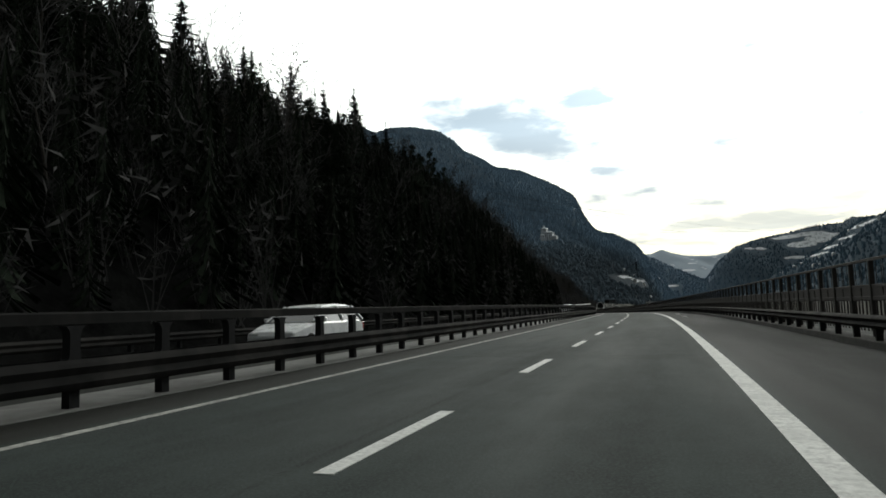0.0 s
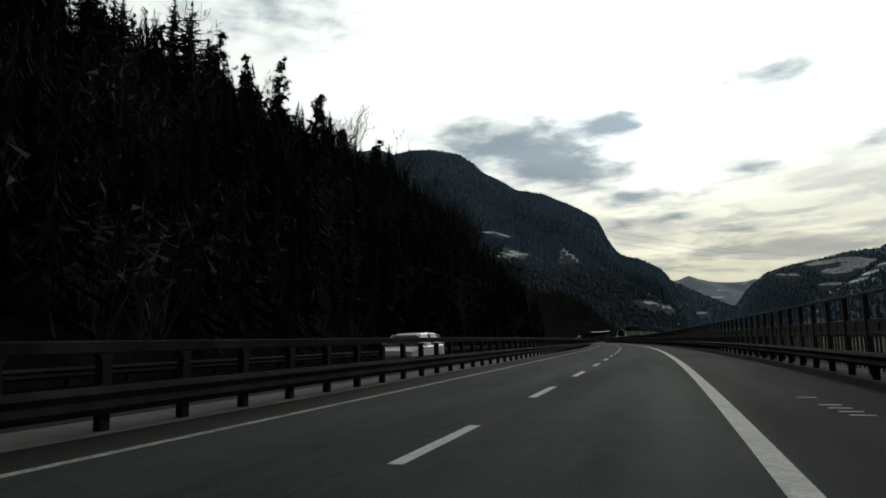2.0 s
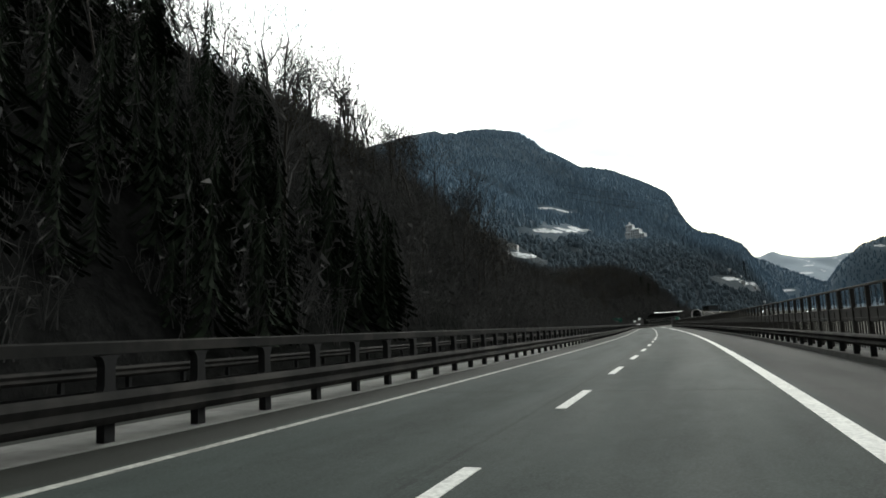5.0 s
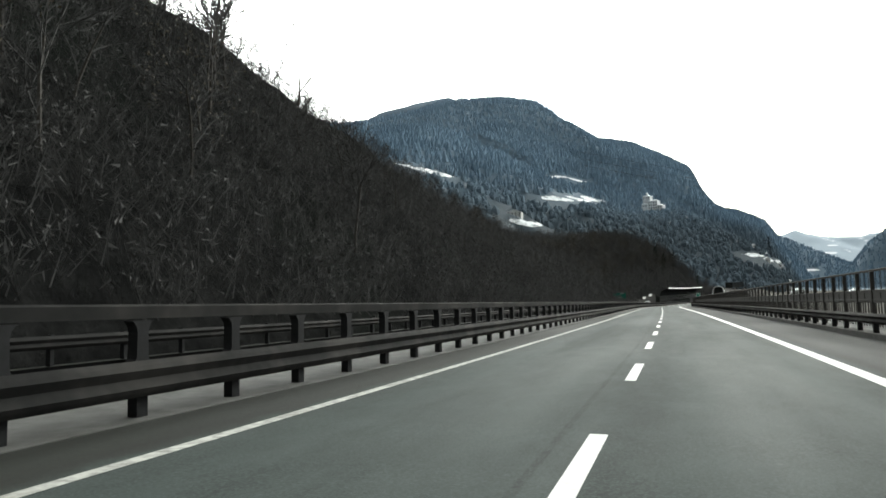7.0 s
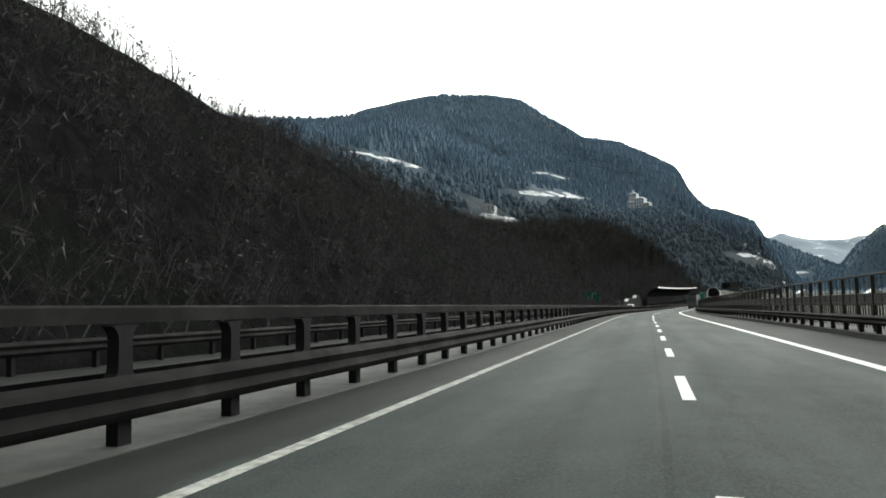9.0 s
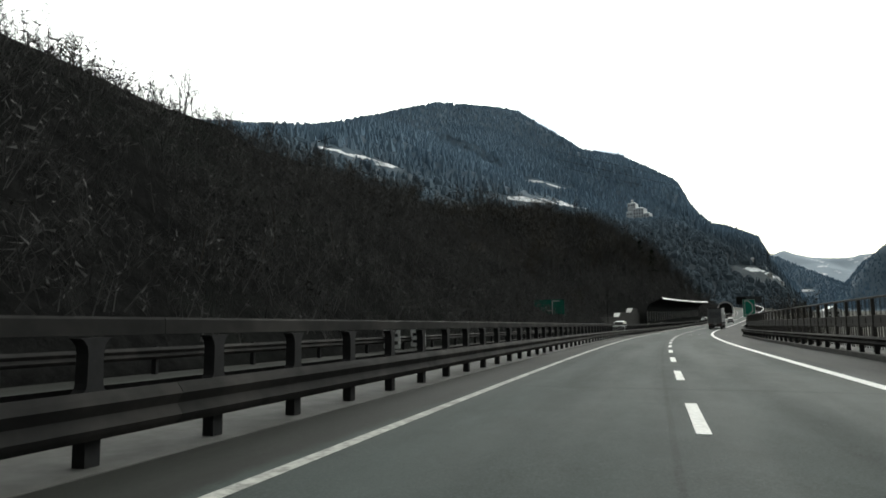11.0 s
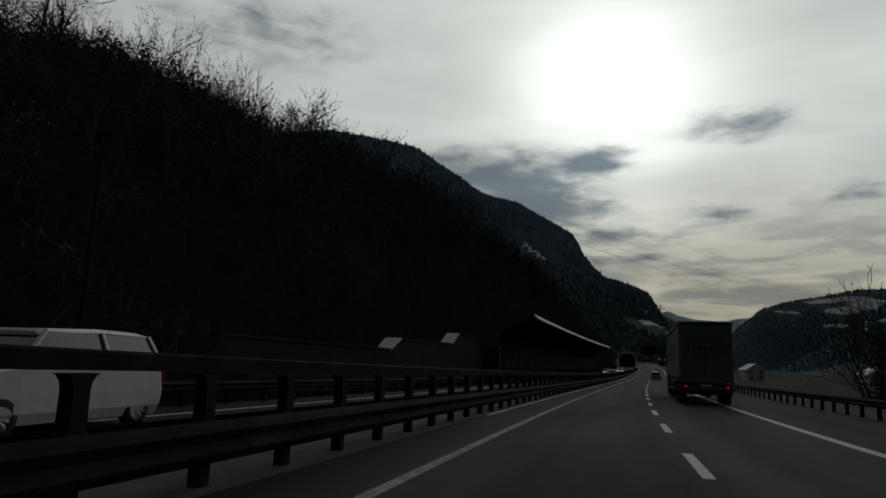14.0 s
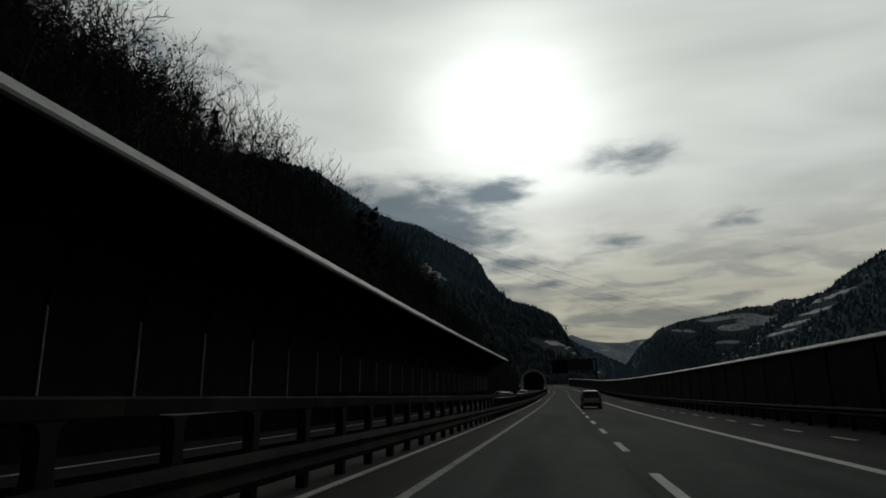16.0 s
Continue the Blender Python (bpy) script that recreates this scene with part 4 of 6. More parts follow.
def spruce_meshes(h, seed, ragged=1.0):
    """A spruce: tapered trunk, whorls of drooping boughs with hanging needle sprays."""
    rnd = random.Random(seed)
    wood, crown = Soup(), Soup()
    lean = Vector((rnd.uniform(-0.02, 0.02), rnd.uniform(-0.02, 0.02), 1))
    segs = 4
    wood.tube([lean * (h * i / segs) for i in range(segs + 1)], [0.017 * h * (1 - i / segs) + 0.013 for i in range(segs + 1)])
    z = h * 0.08
    while z < h * 0.985:
        t = z / h
        reach = h * 0.225 * (1 - t) ** 0.8 * rnd.uniform(0.7, 1.2) + 0.10
        n = rnd.randint(5, 7)
        off = rnd.uniform(0, 6.28)
        for k in range(n):
            if rnd.random() < 0.12 * ragged:
                continue
            a = off + 2 * math.pi * k / n + rnd.uniform(-0.35, 0.35)
            out = Vector((math.cos(a), math.sin(a), 0))
            side = Vector((-out.y, out.x, 0))
            r = reach * rnd.uniform(0.6, 1.2)
            root = lean * z
            droop = rnd.uniform(0.12, 0.42) * (1.15 - t)
            m = max(3, min(7, int(r / 0.26)))
            prev = root
            for j in range(1, m + 1):
                q = j / m
                p = root + out * r * q + Vector((0, 0, -droop * r * q * (1.3 - 0.75 * q) + rnd.uniform(-0.02, 0.02) * r))
                step = r / m
                w = r * 0.30 * (1.05 - q * 0.8) * rnd.uniform(0.6, 1.25) + 0.05
                for sgn in (-1, 1):
                    e = p + side * sgn * w + out * w * rnd.uniform(0.2, 0.8) + Vector((0, 0, -w * rnd.uniform(0.1, 0.7)))
                    crown.tri(prev, p + out * step * 0.2, e)
                    e = prev.lerp(p, 0.5) + side * sgn * w * 0.8 + out * w * rnd.uniform(0.0, 0.6) + Vector((0, 0, -w * rnd.uniform(0.4, 1.1)))
                    crown.tri(prev, prev.lerp(p, 0.6), e)
                crown.tri(prev, p, prev.lerp(p, 0.6) + Vector((0, 0, -w * rnd.uniform(0.6, 1.3))) + side * rnd.uniform(-0.2, 0.2) * w)
                prev = p
            crown.tri(prev + side * 0.03, prev - side * 0.03, prev + out * r * 0.12 + Vector((0, 0, 0.03 * r)))
        z += h * (0.020 + 0.016 * (1 - t)) * rnd.uniform(0.8, 1.2)
    tip = lean * h
    crown.tri(tip + Vector((0, 0, 0.03 * h)), tip + Vector((0.07, 0, -0.05 * h)), tip + Vector((-0.05, 0.05, -0.05 * h)))
    return wood.mesh("trunk", M_BARK), crown.mesh("crown", M_NEEDLES)


def pine_meshes(h, seed):
    """A pine: bare stem, uneven limbs, needle clumps in the upper half."""
    rnd = random.Random(seed)
    wood, crown = Soup(), Soup()
    p = Vector((0, 0, 0))
    pts = [p]
    for i in range(5):
        p = p + Vector((rnd.uniform(-0.04, 0.04) * h, rnd.uniform(-0.04, 0.04) * h, h / 5))
        pts.append(p)
    wood.tube(pts, [0.018 * h * (1 - i / 6) for i in range(6)])
    for i in range(46):
        t = rnd.uniform(0.26, 1.0)
        k = min(int(t * 5), 4)
        root = pts[k].lerp(pts[k + 1], t * 5 - k)
        a = rnd.uniform(0, 6.28)
        r = h * rnd.uniform(0.07, 0.30) * (1.18 - t)
        end = root + Vector((math.cos(a) * r, math.sin(a) * r, rnd.uniform(-0.15, 0.4) * r))
        crown.limb(root, end, 0.04, 0.012, 3)
        for c in range(5):
            q = root.lerp(end, rnd.uniform(0.4, 1.08)) + rand_dir(rnd) * 0.18
            size = rnd.uniform(0.16, 0.34)
            for b in range(13):
                d = rand_dir(rnd, 0.2)
                w = d.orthogonal().normalized() * size * 0.16
                e = q + Vector((d.x * 1.25, d.y * 1.25, d.z * 0.8)) * size
                crown.tri(q + w, q - w, e)
                e2 = q + rand_dir(rnd) * size * 0.8
                crown.tri(e2, e2 + w * 2.2, e2 + d * size * 0.5)
    return wood.mesh("trunk", M_BARK), crown.mesh("crown", M_NEEDLES)


def bare_meshes(h, seed, leafy=0):
    """A leafless broadleaf tree: forking limbs down to fine twigs; leafy: how many withered leaves it keeps."""
    rnd = random.Random(seed)
    wood, twigs, leaves = Soup(), Soup(), Soup()

    def grow(p, d, length, r, level):
        segs = 3 if level < 2 else 2
        line, radii = [p], [r]
        for i in range(segs):
            d = (d + rand_dir(rnd) * (0.16 if level == 0 else 0.26) + Vector((0, 0, 0.10))).normalized()
            q = p + d * length / segs
            r2 = r * (0.80 if segs == 3 else 0.70)
            if level < 2:
                line.append(q)
                radii.append(r2)
            else:
                w = d.orthogonal().normalized() * max(r, 0.021)
                twigs.quad(p - w, p + w, q + w * 0.7, q - w * 0.7)
                w2 = d.cross(w)
                twigs.tri(p - w2, p + w2, q)
            p, r = q, r2
            kids = {0: 2 + (i > 0), 1: 2, 2: 2, 3: 0}[level]
            if level == 0 and i == 0:
                kids = 1
            for _ in range(kids):
                side = rand_dir(rnd, 0.25)
                nd = (d * rnd.uniform(0.5, 0.9) + (side - d * side.dot(d)) * rnd.uniform(0.5, 0.95)).normalized()
                grow(p, nd, length * rnd.uniform(0.42, 0.66), r * rnd.uniform(0.5, 0.7), level + 1)
        if level < 2:
            (wood if level == 0 else twigs).tube(line, radii, 5 if level == 0 else 3)
        if leafy and level >= 2:
            for _ in range(leafy):
                c = p + rand_dir(rnd) * 0.25
                u = rand_dir(rnd) * 0.11
                w = u.orthogonal().normalized() * 0.08
                leaves.quad(c - u, c + w, c + u, c - w)

    grow(Vector((rnd.uniform(-0.2, 0.2), rnd.uniform(-0.2, 0.2), -0.3)), Vector((rnd.uniform(-0.15, 0.15), rnd.uniform(-0.15, 0.15), 1)).normalized(), h * 0.62, 0.014 * h, 0)
    out = [("trunk", wood.mesh("trunk", M_BARK)), ("crown", twigs.mesh("crown", M_TWIG))]
    if leafy:
        out.append(("foliage", leaves.mesh("foliage", M_DRYLEAF)))
    return out


def thing_tree(name, parts, label, category, group):
    g = thing(name, Matrix(), label, category, group)
    for n, me in parts:
        part(n, me, g)
    return g


def hill_place(s, d, sink=0.25):
    w = at(s, d)
    r = noise.fractal(Vector((w[0] * 0.07, w[1] * 0.07, 7.0)), 0.9, 2.1, 5) * min(max((-14.0 - d) / 6.0, 0), 1) * 1.3
    return Vector(at(s, d, float(hill_height(s, d)) + r - sink))


rnd = random.Random(11)
SPRUCES = [[("trunk", a), ("crown", b)] for a, b in (spruce_meshes(h, i) for i, h in enumerate((9.0, 11.0, 12.5, 8.0, 10.5, 13.5)))]
PINES = [[("trunk", a), ("crown", b)] for a, b in (pine_meshes(h, 50 + i) for i, h in enumerate((11.0, 12.5, 10.0)))]
BARES = [bare_meshes(h, 80 + i) for i, h in enumerate((9.0, 10.5, 12.0, 8.0, 11.0, 7.0, 9.5))]
OAKS = [bare_meshes(h, 120 + i, 2) for i, h in enumerate((8.5, 10.0))]
SPRUCE_T = [thing_tree("spruce", p, "dark green spruce with drooping boughs on the slope", "spruce tree", "spruces on the slope") for p in SPRUCES]
PINE_T = [thing_tree("pine", p, "tall pine with bare stem and ragged dark crown", "pine tree", "pines on the slope") for p in PINES]
BARE_T = [thing_tree("bare_tree", p, "leafless broadleaf tree with fine grey-brown twigs", "bare tree", "bare trees on the slope") for p in BARES]
OAK_T = [thing_tree("oak", p, "oak keeping withered brown leaves on the slope", "oak tree", "oaks on the slope") for p in OAKS]
used, joined = {}, {}


def plant(kinds, s, d, scale=1.0, single=True):
    """A tree of its own, or one more of the joined woods."""
    src = kinds[rnd.randrange(len(kinds))]
    size = scale * rnd.uniform(0.7, 1.2)
    m = Matrix.Translation(hill_place(s, d)) @ Matrix.Rotation(rnd.uniform(0, 6.28), 4, "Z") @ Matrix.Diagonal((size, size, size, 1))
    if src.name not in used:
        used[src.name] = 1
        src.matrix_basis = m
    elif single:
        c = copy_thing(src, Matrix())
        c.matrix_basis = m
    else:
        for ch in src.children:
            joined.setdefault(ch.data.materials[0].name, []).append((ch.data, m))


def join_woods():
    """The further trees of the slope, one mesh for each material."""
    for mat, items in joined.items():
        vs, fs, base = [], [], 0
        for me, m in items:
            co = np.empty(len(me.vertices) * 3)
            me.vertices.foreach_get("co", co)
            co = co.reshape(-1, 3) @ np.array(m.to_3x3()).T + np.array(m.translation)
            vs.append(co)
            fs += [[i + base for i in p.vertices] for p in me.polygons]
            base += len(co)
        me = bpy.data.meshes.new("woodland")
        me.from_pydata(np.concatenate(vs), [], fs)
        me.materials.append(bpy.data.materials[mat])
        tagged(new("woodland", me), "crowded leafless trees and conifers along the rim of the slope", "woods", kind="stuff")


def mix_at(s):
    """Shares of spruce, pine, bare and oak, and a size factor, along the road."""
    if s < 255:
        return (0.46, 0.15, 0.34, 0.05), 0.85
    if s < 340:
        return (0.0, 0.0, 0.90, 0.10), 0.92
    if s < 510:
        return (0.0, 0.0, 0.90, 0.10), 0.36
    if s < 552:
        return (0.0, 0.0, 0.45, 0.55), 0.48
    if s < 600:
        return (0.0, 0.0, 0.50, 0.50), 0.72
    if s < 640:
        return (0.0, 0.0, 0.68, 0.32), 0.90
    return (0.0, 0.05, 0.82, 0.13), 0.95


def plant_slope():
    # the rim against the sky first, then the face of the slope
    for lo, hi, step in ((-46, -37, 2.7), (-36, -27, 3.8), (-26, -17, 5.0)):
        s = 40.0
        while s < 800:
            share, size = mix_at(s + 12)
            kind = rnd.choices((SPRUCE_T, PINE_T, BARE_T, OAK_T), share)[0]
            d = rnd.uniform(lo, hi)
            if not (536 < s < 760 and d > -27):
                if d > -30 and kind is SPRUCE_T:
                    kind = BARE_T if rnd.random() < 0.7 else PINE_T
                tall = 1.12 if d < -36 else 1.0
                plant(kind, s + rnd.uniform(-1, 1), d, size * tall, d < -36 and (s < 300 or s > 520) or rnd.random() < 0.25)
            s += step * rnd.uniform(0.6, 1.4) * (1.0 if s < 262 else 0.75 if s < 530 else 0.5)


plant_slope()
# a stand of tall conifers on the upper slope
for i in range(60):
    s = 138 + 82 * i / 60
    plant(rnd.choice((SPRUCE_T, PINE_T, PINE_T)), s + rnd.uniform(-1, 1), rnd.uniform(-66, -44), 0.82, i % 2 == 0)
# crowded bare and leaf-keeping trees on the rim above the wall and the gallery
for i in range(520):
    s = 510 + 182 * i / 520
    share, size = mix_at(s)
    plant(OAK_T if rnd.random() < 0.45 else BARE_T, s + rnd.uniform(-1, 1), rnd.uniform(-54, -37), size * (0.85 if i % 3 else 0.55) * (0.62 if s < 548 else 1.0), i % 8 == 0)
for i in range(90):
    plant(OAK_T if rnd.random() < 0.5 else BARE_T, 558 + 46 * i / 90 + rnd.uniform(-1, 1), rnd.uniform(-50, -37), 0.6, i % 8 == 0)
# a close group of evergreen and leaf-keeping trees on the rim
for s, d in ((486, -41), (489, -38), (491, -43), (494, -40), (497, -42), (500, -39), (503, -41), (507, -40), (511, -42)):
    plant(OAK_T, s, d, 0.5 if s % 2 else 0.42)
plant(PINE_T, 513, -58, 0.55)
# a clump of trees below the road beside the exit lane
for kinds, s, d, size in ((BARE_T, 571, 16.5, 1.1), (OAK_T, 575, 18, 1.15), (BARE_T, 580, 17, 1.15), (OAK_T, 584, 19.5, 1.1), (SPRUCE_T, 589, 20, 0.9), (BARE_T, 594, 21, 1.1), (OAK_T, 566, 19, 1.0)):
    src = kinds[int(s) % len(kinds)]
    w = at(s, d)
    c = copy_thing(src, Matrix())
    c.matrix_basis = Matrix.Translation((w[0], w[1], ground_height(w[0], w[1]) - 0.1)) @ Matrix.Rotation(s, 4, "Z") @ Matrix.Diagonal((size, size, size, 1))
    tagged(c, "dark winter tree in the clump beside the exit lane", "tree", "trees beside the exit lane")
join_woods()


def woods_stuff():
    """The mass of smaller trees and brush that covers the slope."""
    r = random.Random(5)
    green, brown = Soup(), Soup()
    for i in range(21500):
        s = 20 + 880 * r.random() ** 1.15 if i < 11000 else r.uniform(262, 540) if i < 16000 else r.uniform(495, 645)
        d = -14.8 - (44 if s < 330 else 95) * r.random() ** 1.3 if i < 16000 else r.uniform(-50, -34)
        if 540 < s < 730 and d > -20:
            continue
        share, size = mix_at(s)
        base = hill_place(s, d, 0.2)
        if r.random() < share[0] * 1.2:
            h = r.uniform(3.0, 8.5)
            for k in range(15):
                t = k / 15
                rad = h * 0.18 * (1 - t) + 0.12
                for j in range(11):
                    a = r.uniform(0, 6.28)
                    o = Vector((math.cos(a), math.sin(a), 0)) * rad * r.uniform(0.7, 1.2)
                    c = base + Vector((0, 0, h * t + h * 0.06))
                    w = Vector((-o.y, o.x, 0)) * r.uniform(0.05, 0.11)
                    green.tri(c + Vector((0, 0, 0.08 * h)), c + o + w + Vector((0, 0, -0.05 * h)), c + o - w + Vector((0, 0, -0.03 * h)))
        else:
            low = 262 < s < 555
            h = r.uniform(1.0, 3.6) if low else r.uniform(2.0, 6.5) * (0.6 + 0.5 * size)
            lean = 0.9 if low else 0.45
            for k in range(r.randint(5, 8)):
                dr = Vector((r.uniform(-lean, lean), r.uniform(-lean, lean), 1)).normalized()
                p = base + Vector((r.uniform(-0.7, 0.7), r.uniform(-0.7, 0.7), 0.0)) * (1.6 if low else 0.4)
                top = p + dr * h * r.uniform(0.6, 1.0)
                w = dr.orthogonal().normalized() * 0.022
                brown.tri(p - w, p + w, top)
                for j in range(4):
                    q = p.lerp(top, r.uniform(0.25, 0.95))
                    e = q + (dr * 0.8 + rand_dir(r) * 0.9) * h * r.uniform(0.14, 0.32)
                    w = (e - q).orthogonal().normalized() * 0.010
                    brown.tri(q - w, q + w, e)
                    e2 = q.lerp(e, 0.5) + rand_dir(r, 0.4) * h * 0.13
                    brown.tri(q.lerp(e, 0.45), q.lerp(e, 0.55), e2)
    tagged(new("young_conifers", green.mesh("young_conifers", M_NEEDLES)), "dense young dark conifers covering the slope", "woods", kind="stuff")
    tagged(new("brushwood", brown.mesh("brushwood", M_TWIG)), "tangled leafless brushwood covering the slope", "brush", kind="stuff")


woods_stuff()


def ground_heights(x, y):
    """Heights of the ground sheet at many places."""
    co = np.empty(len(ground.data.vertices) * 3)
    ground.data.vertices.foreach_get("co", co)
    z = co[2::3].reshape(len(GROUND_Y), len(GROUND_X))
    i = np.clip(np.searchsorted(GROUND_X, x) - 1, 0, len(GROUND_X) - 2)
    j = np.clip(np.searchsorted(GROUND_Y, y) - 1, 0, len(GROUND_Y) - 2)
    u = (x - GROUND_X[i]) / (GROUND_X[i + 1] - GROUND_X[i])
    v = (y - GROUND_Y[j]) / (GROUND_Y[j + 1] - GROUND_Y[j])
    return (z[j, i] * (1 - u) + z[j, i + 1] * u) * (1 - v) + (z[j + 1, i] * (1 - u) + z[j + 1, i + 1] * u) * v


def far_woods():
    """Conifers and bare crowns all over the far mountainsides."""
    g = np.random.default_rng(9)
    spots = []
    for x0, x1, y0, y1, gap in ((-640, 120, 660, 1700, 7.5), (-1150, 120, 1400, 3100, 10.5), (-1500, -600, 760, 1500, 12.0), (60, 1000, 1900, 3600, 13.0), (250, 1100, 800, 1900, 13.0)):
        a, b = np.meshgrid(np.arange(x0, x1, gap), np.arange(y0, y1, gap))
        spots.append(np.stack([a.ravel(), b.ravel()], -1) + g.uniform(-0.6, 0.6, (a.size, 2)) * gap)
    p = np.concatenate(spots)
    z = ground_heights(p[:, 0], p[:, 1])
    road_x = np.interp(p[:, 1], Y_GRID, X_GRID)
    side = p[:, 0] - road_x
    keep = (z > np.interp(p[:, 1], Y_GRID, Z_GRID) + 3.0) & ((p[:, 1] > 1150) | (np.abs(side) > 42)) | (side < np.where(p[:, 1] > 1010, 40, -32)) & (side > -260) & (p[:, 1] > 890) & (p[:, 1] < 1200)
    for cx, cy, cz, rx, rz in SNOWFIELDS:
        keep &= ((p[:, 0] - cx) / (rx + 16)) ** 2 + ((p[:, 1] - cy + 22) / (62 if cy < 1420 else 125)) ** 2 + ((z - cz + 6) / (rz + 12)) ** 2 > 1.0
    for cx, cy, rad in ((-246, 1416, 44), (-290, 914, 28)):
        keep &= np.hypot(p[:, 0] - cx, p[:, 1] - cy) > rad
    p, z = p[keep], z[keep]
    low = (z < 125) & (p[:, 1] < 1500) & (p[:, 0] < 60) & (g.random(len(z)) < 0.8)
    sides = 5
    k = np.arange(sides)
    verts, faces, base = [], [], 0
    # pointed conifers, then the round crowns of bare broadleaf trees low on the slopes
    for sel, rings in ((~low, ((-1.5, 1.0),)), (low, ((-1.5, 1.0), (0.45, 0.95), (0.8, 0.55)))):
        q, zz, n = p[sel], z[sel], int(sel.sum())
        if len(rings) == 1:
            h = g.uniform(6.0, 11.5, (n, 1)) * np.where(g.random((n, 1)) < 0.12, 1.35, 1.0)
            spread = g.uniform(0.26, 0.42, (n, 1))
        else:
            h = g.uniform(4.5, 9.0, (n, 1))
            spread = g.uniform(0.42, 0.62, (n, 1))
        a = g.uniform(0, 6.28, (n, 1)) + k[None, :] * 2 * math.pi / sides
        levels = []
        for up, wide in rings:
            r = h * spread * wide * g.uniform(0.75, 1.25, (n, sides))
            top = up + g.uniform(-1.0, 1.0, (n, sides)) if up < 0 else h * (up + g.uniform(-0.08, 0.08, (n, sides)))
            levels.append(np.stack([q[:, :1] + np.cos(a) * r, q[:, 1:] + np.sin(a) * r, zz[:, None] + top], -1))
        levels.append(np.stack([q[:, 0] + g.normal(0, 0.3, n), q[:, 1], zz + h[:, 0]], -1)[:, None, :])
        size = sides * len(rings) + 1
        one = []
        for lv in range(len(rings) - 1):
            i, j = lv * sides + k, lv * sides + (k + 1) % sides
            one += [np.stack([i, j, j + sides], -1), np.stack([i, j + sides, i + sides], -1)]
        last = (len(rings) - 1) * sides
        one.append(np.stack([last + k, last + (k + 1) % sides, np.full(sides, size - 1)], -1))
        verts.append(np.concatenate(levels, 1).reshape(-1, 3))
        faces.append((base + np.arange(n)[:, None, None] * size + np.concatenate(one)[None]).reshape(-1, 3))
        base += n * size
    v, f = np.concatenate(verts), np.concatenate(faces)
    tagged(new("mountain_woods", mesh_of("mountain_woods", v, f, M_FARFOREST)), "haze-tinted conifer woods on the far mountainsides", "woods", kind="stuff")


far_woods()

# ---------------------------------------------------------------- gallery, walls, signs, buildings
M_GREEN = material("green_sign", (0.0, 0.26, 0.17), 0.45, dark=(0.0, 0.2, 0.13), scale=2.0, amount=0.4)
# darker copy of the sign green: shade under the trees put into the colour
M_GREEN_SHADED = material("shaded_green_sign", (0.0, 0.17, 0.115), 0.6, dark=(0.0, 0.125, 0.085), scale=2.0, amount=0.5)
M_SIGN_WHITE = material("sign_white", (0.70, 0.71, 0.70), 0.5, dark=(0.55, 0.55, 0.54), scale=4.0, amount=0.4)
M_BLACK = material("black_rubber", (0.018, 0.018, 0.018), 0.8, dark=(0.010, 0.010, 0.010), scale=8.0)
M_PLASTER = material("pale_plaster", (0.78, 0.78, 0.77), 0.9, dark=(0.66, 0.66, 0.65), scale=1.0, amount=0.5, stain=(0.45, 0.44, 0.41), stain_scale=0.2)
M_STONE = material("castle_stone", (0.74, 0.75, 0.76), 0.95, dark=(0.62, 0.63, 0.64), scale=0.6, amount=0.6, stain=(0.45, 0.45, 0.44), stain_scale=0.08)
M_SIGN_BACK = material("dull_grey_sheet", (0.085, 0.09, 0.094), 0.8, dark=(0.06, 0.063, 0.066), scale=1.5, amount=0.6, spec=0.1)
M_SNOW = material("snow", (0.86, 0.88, 0.90), 0.7, dark=(0.76, 0.79, 0.83), scale=0.8, amount=0.5)
M_PANE = material("window_pane", (0.03, 0.035, 0.04), 0.15, dark=(0.02, 0.02, 0.025), scale=2.0)

GALLERY = [(-11.40, 7.22), (-12.58, 6.66), (-13.62, 6.18), (-14.45, 5.72), (-15.05, 5.05), (-15.34, 4.05), (-15.42, 3.0), (-15.42, -0.3)]


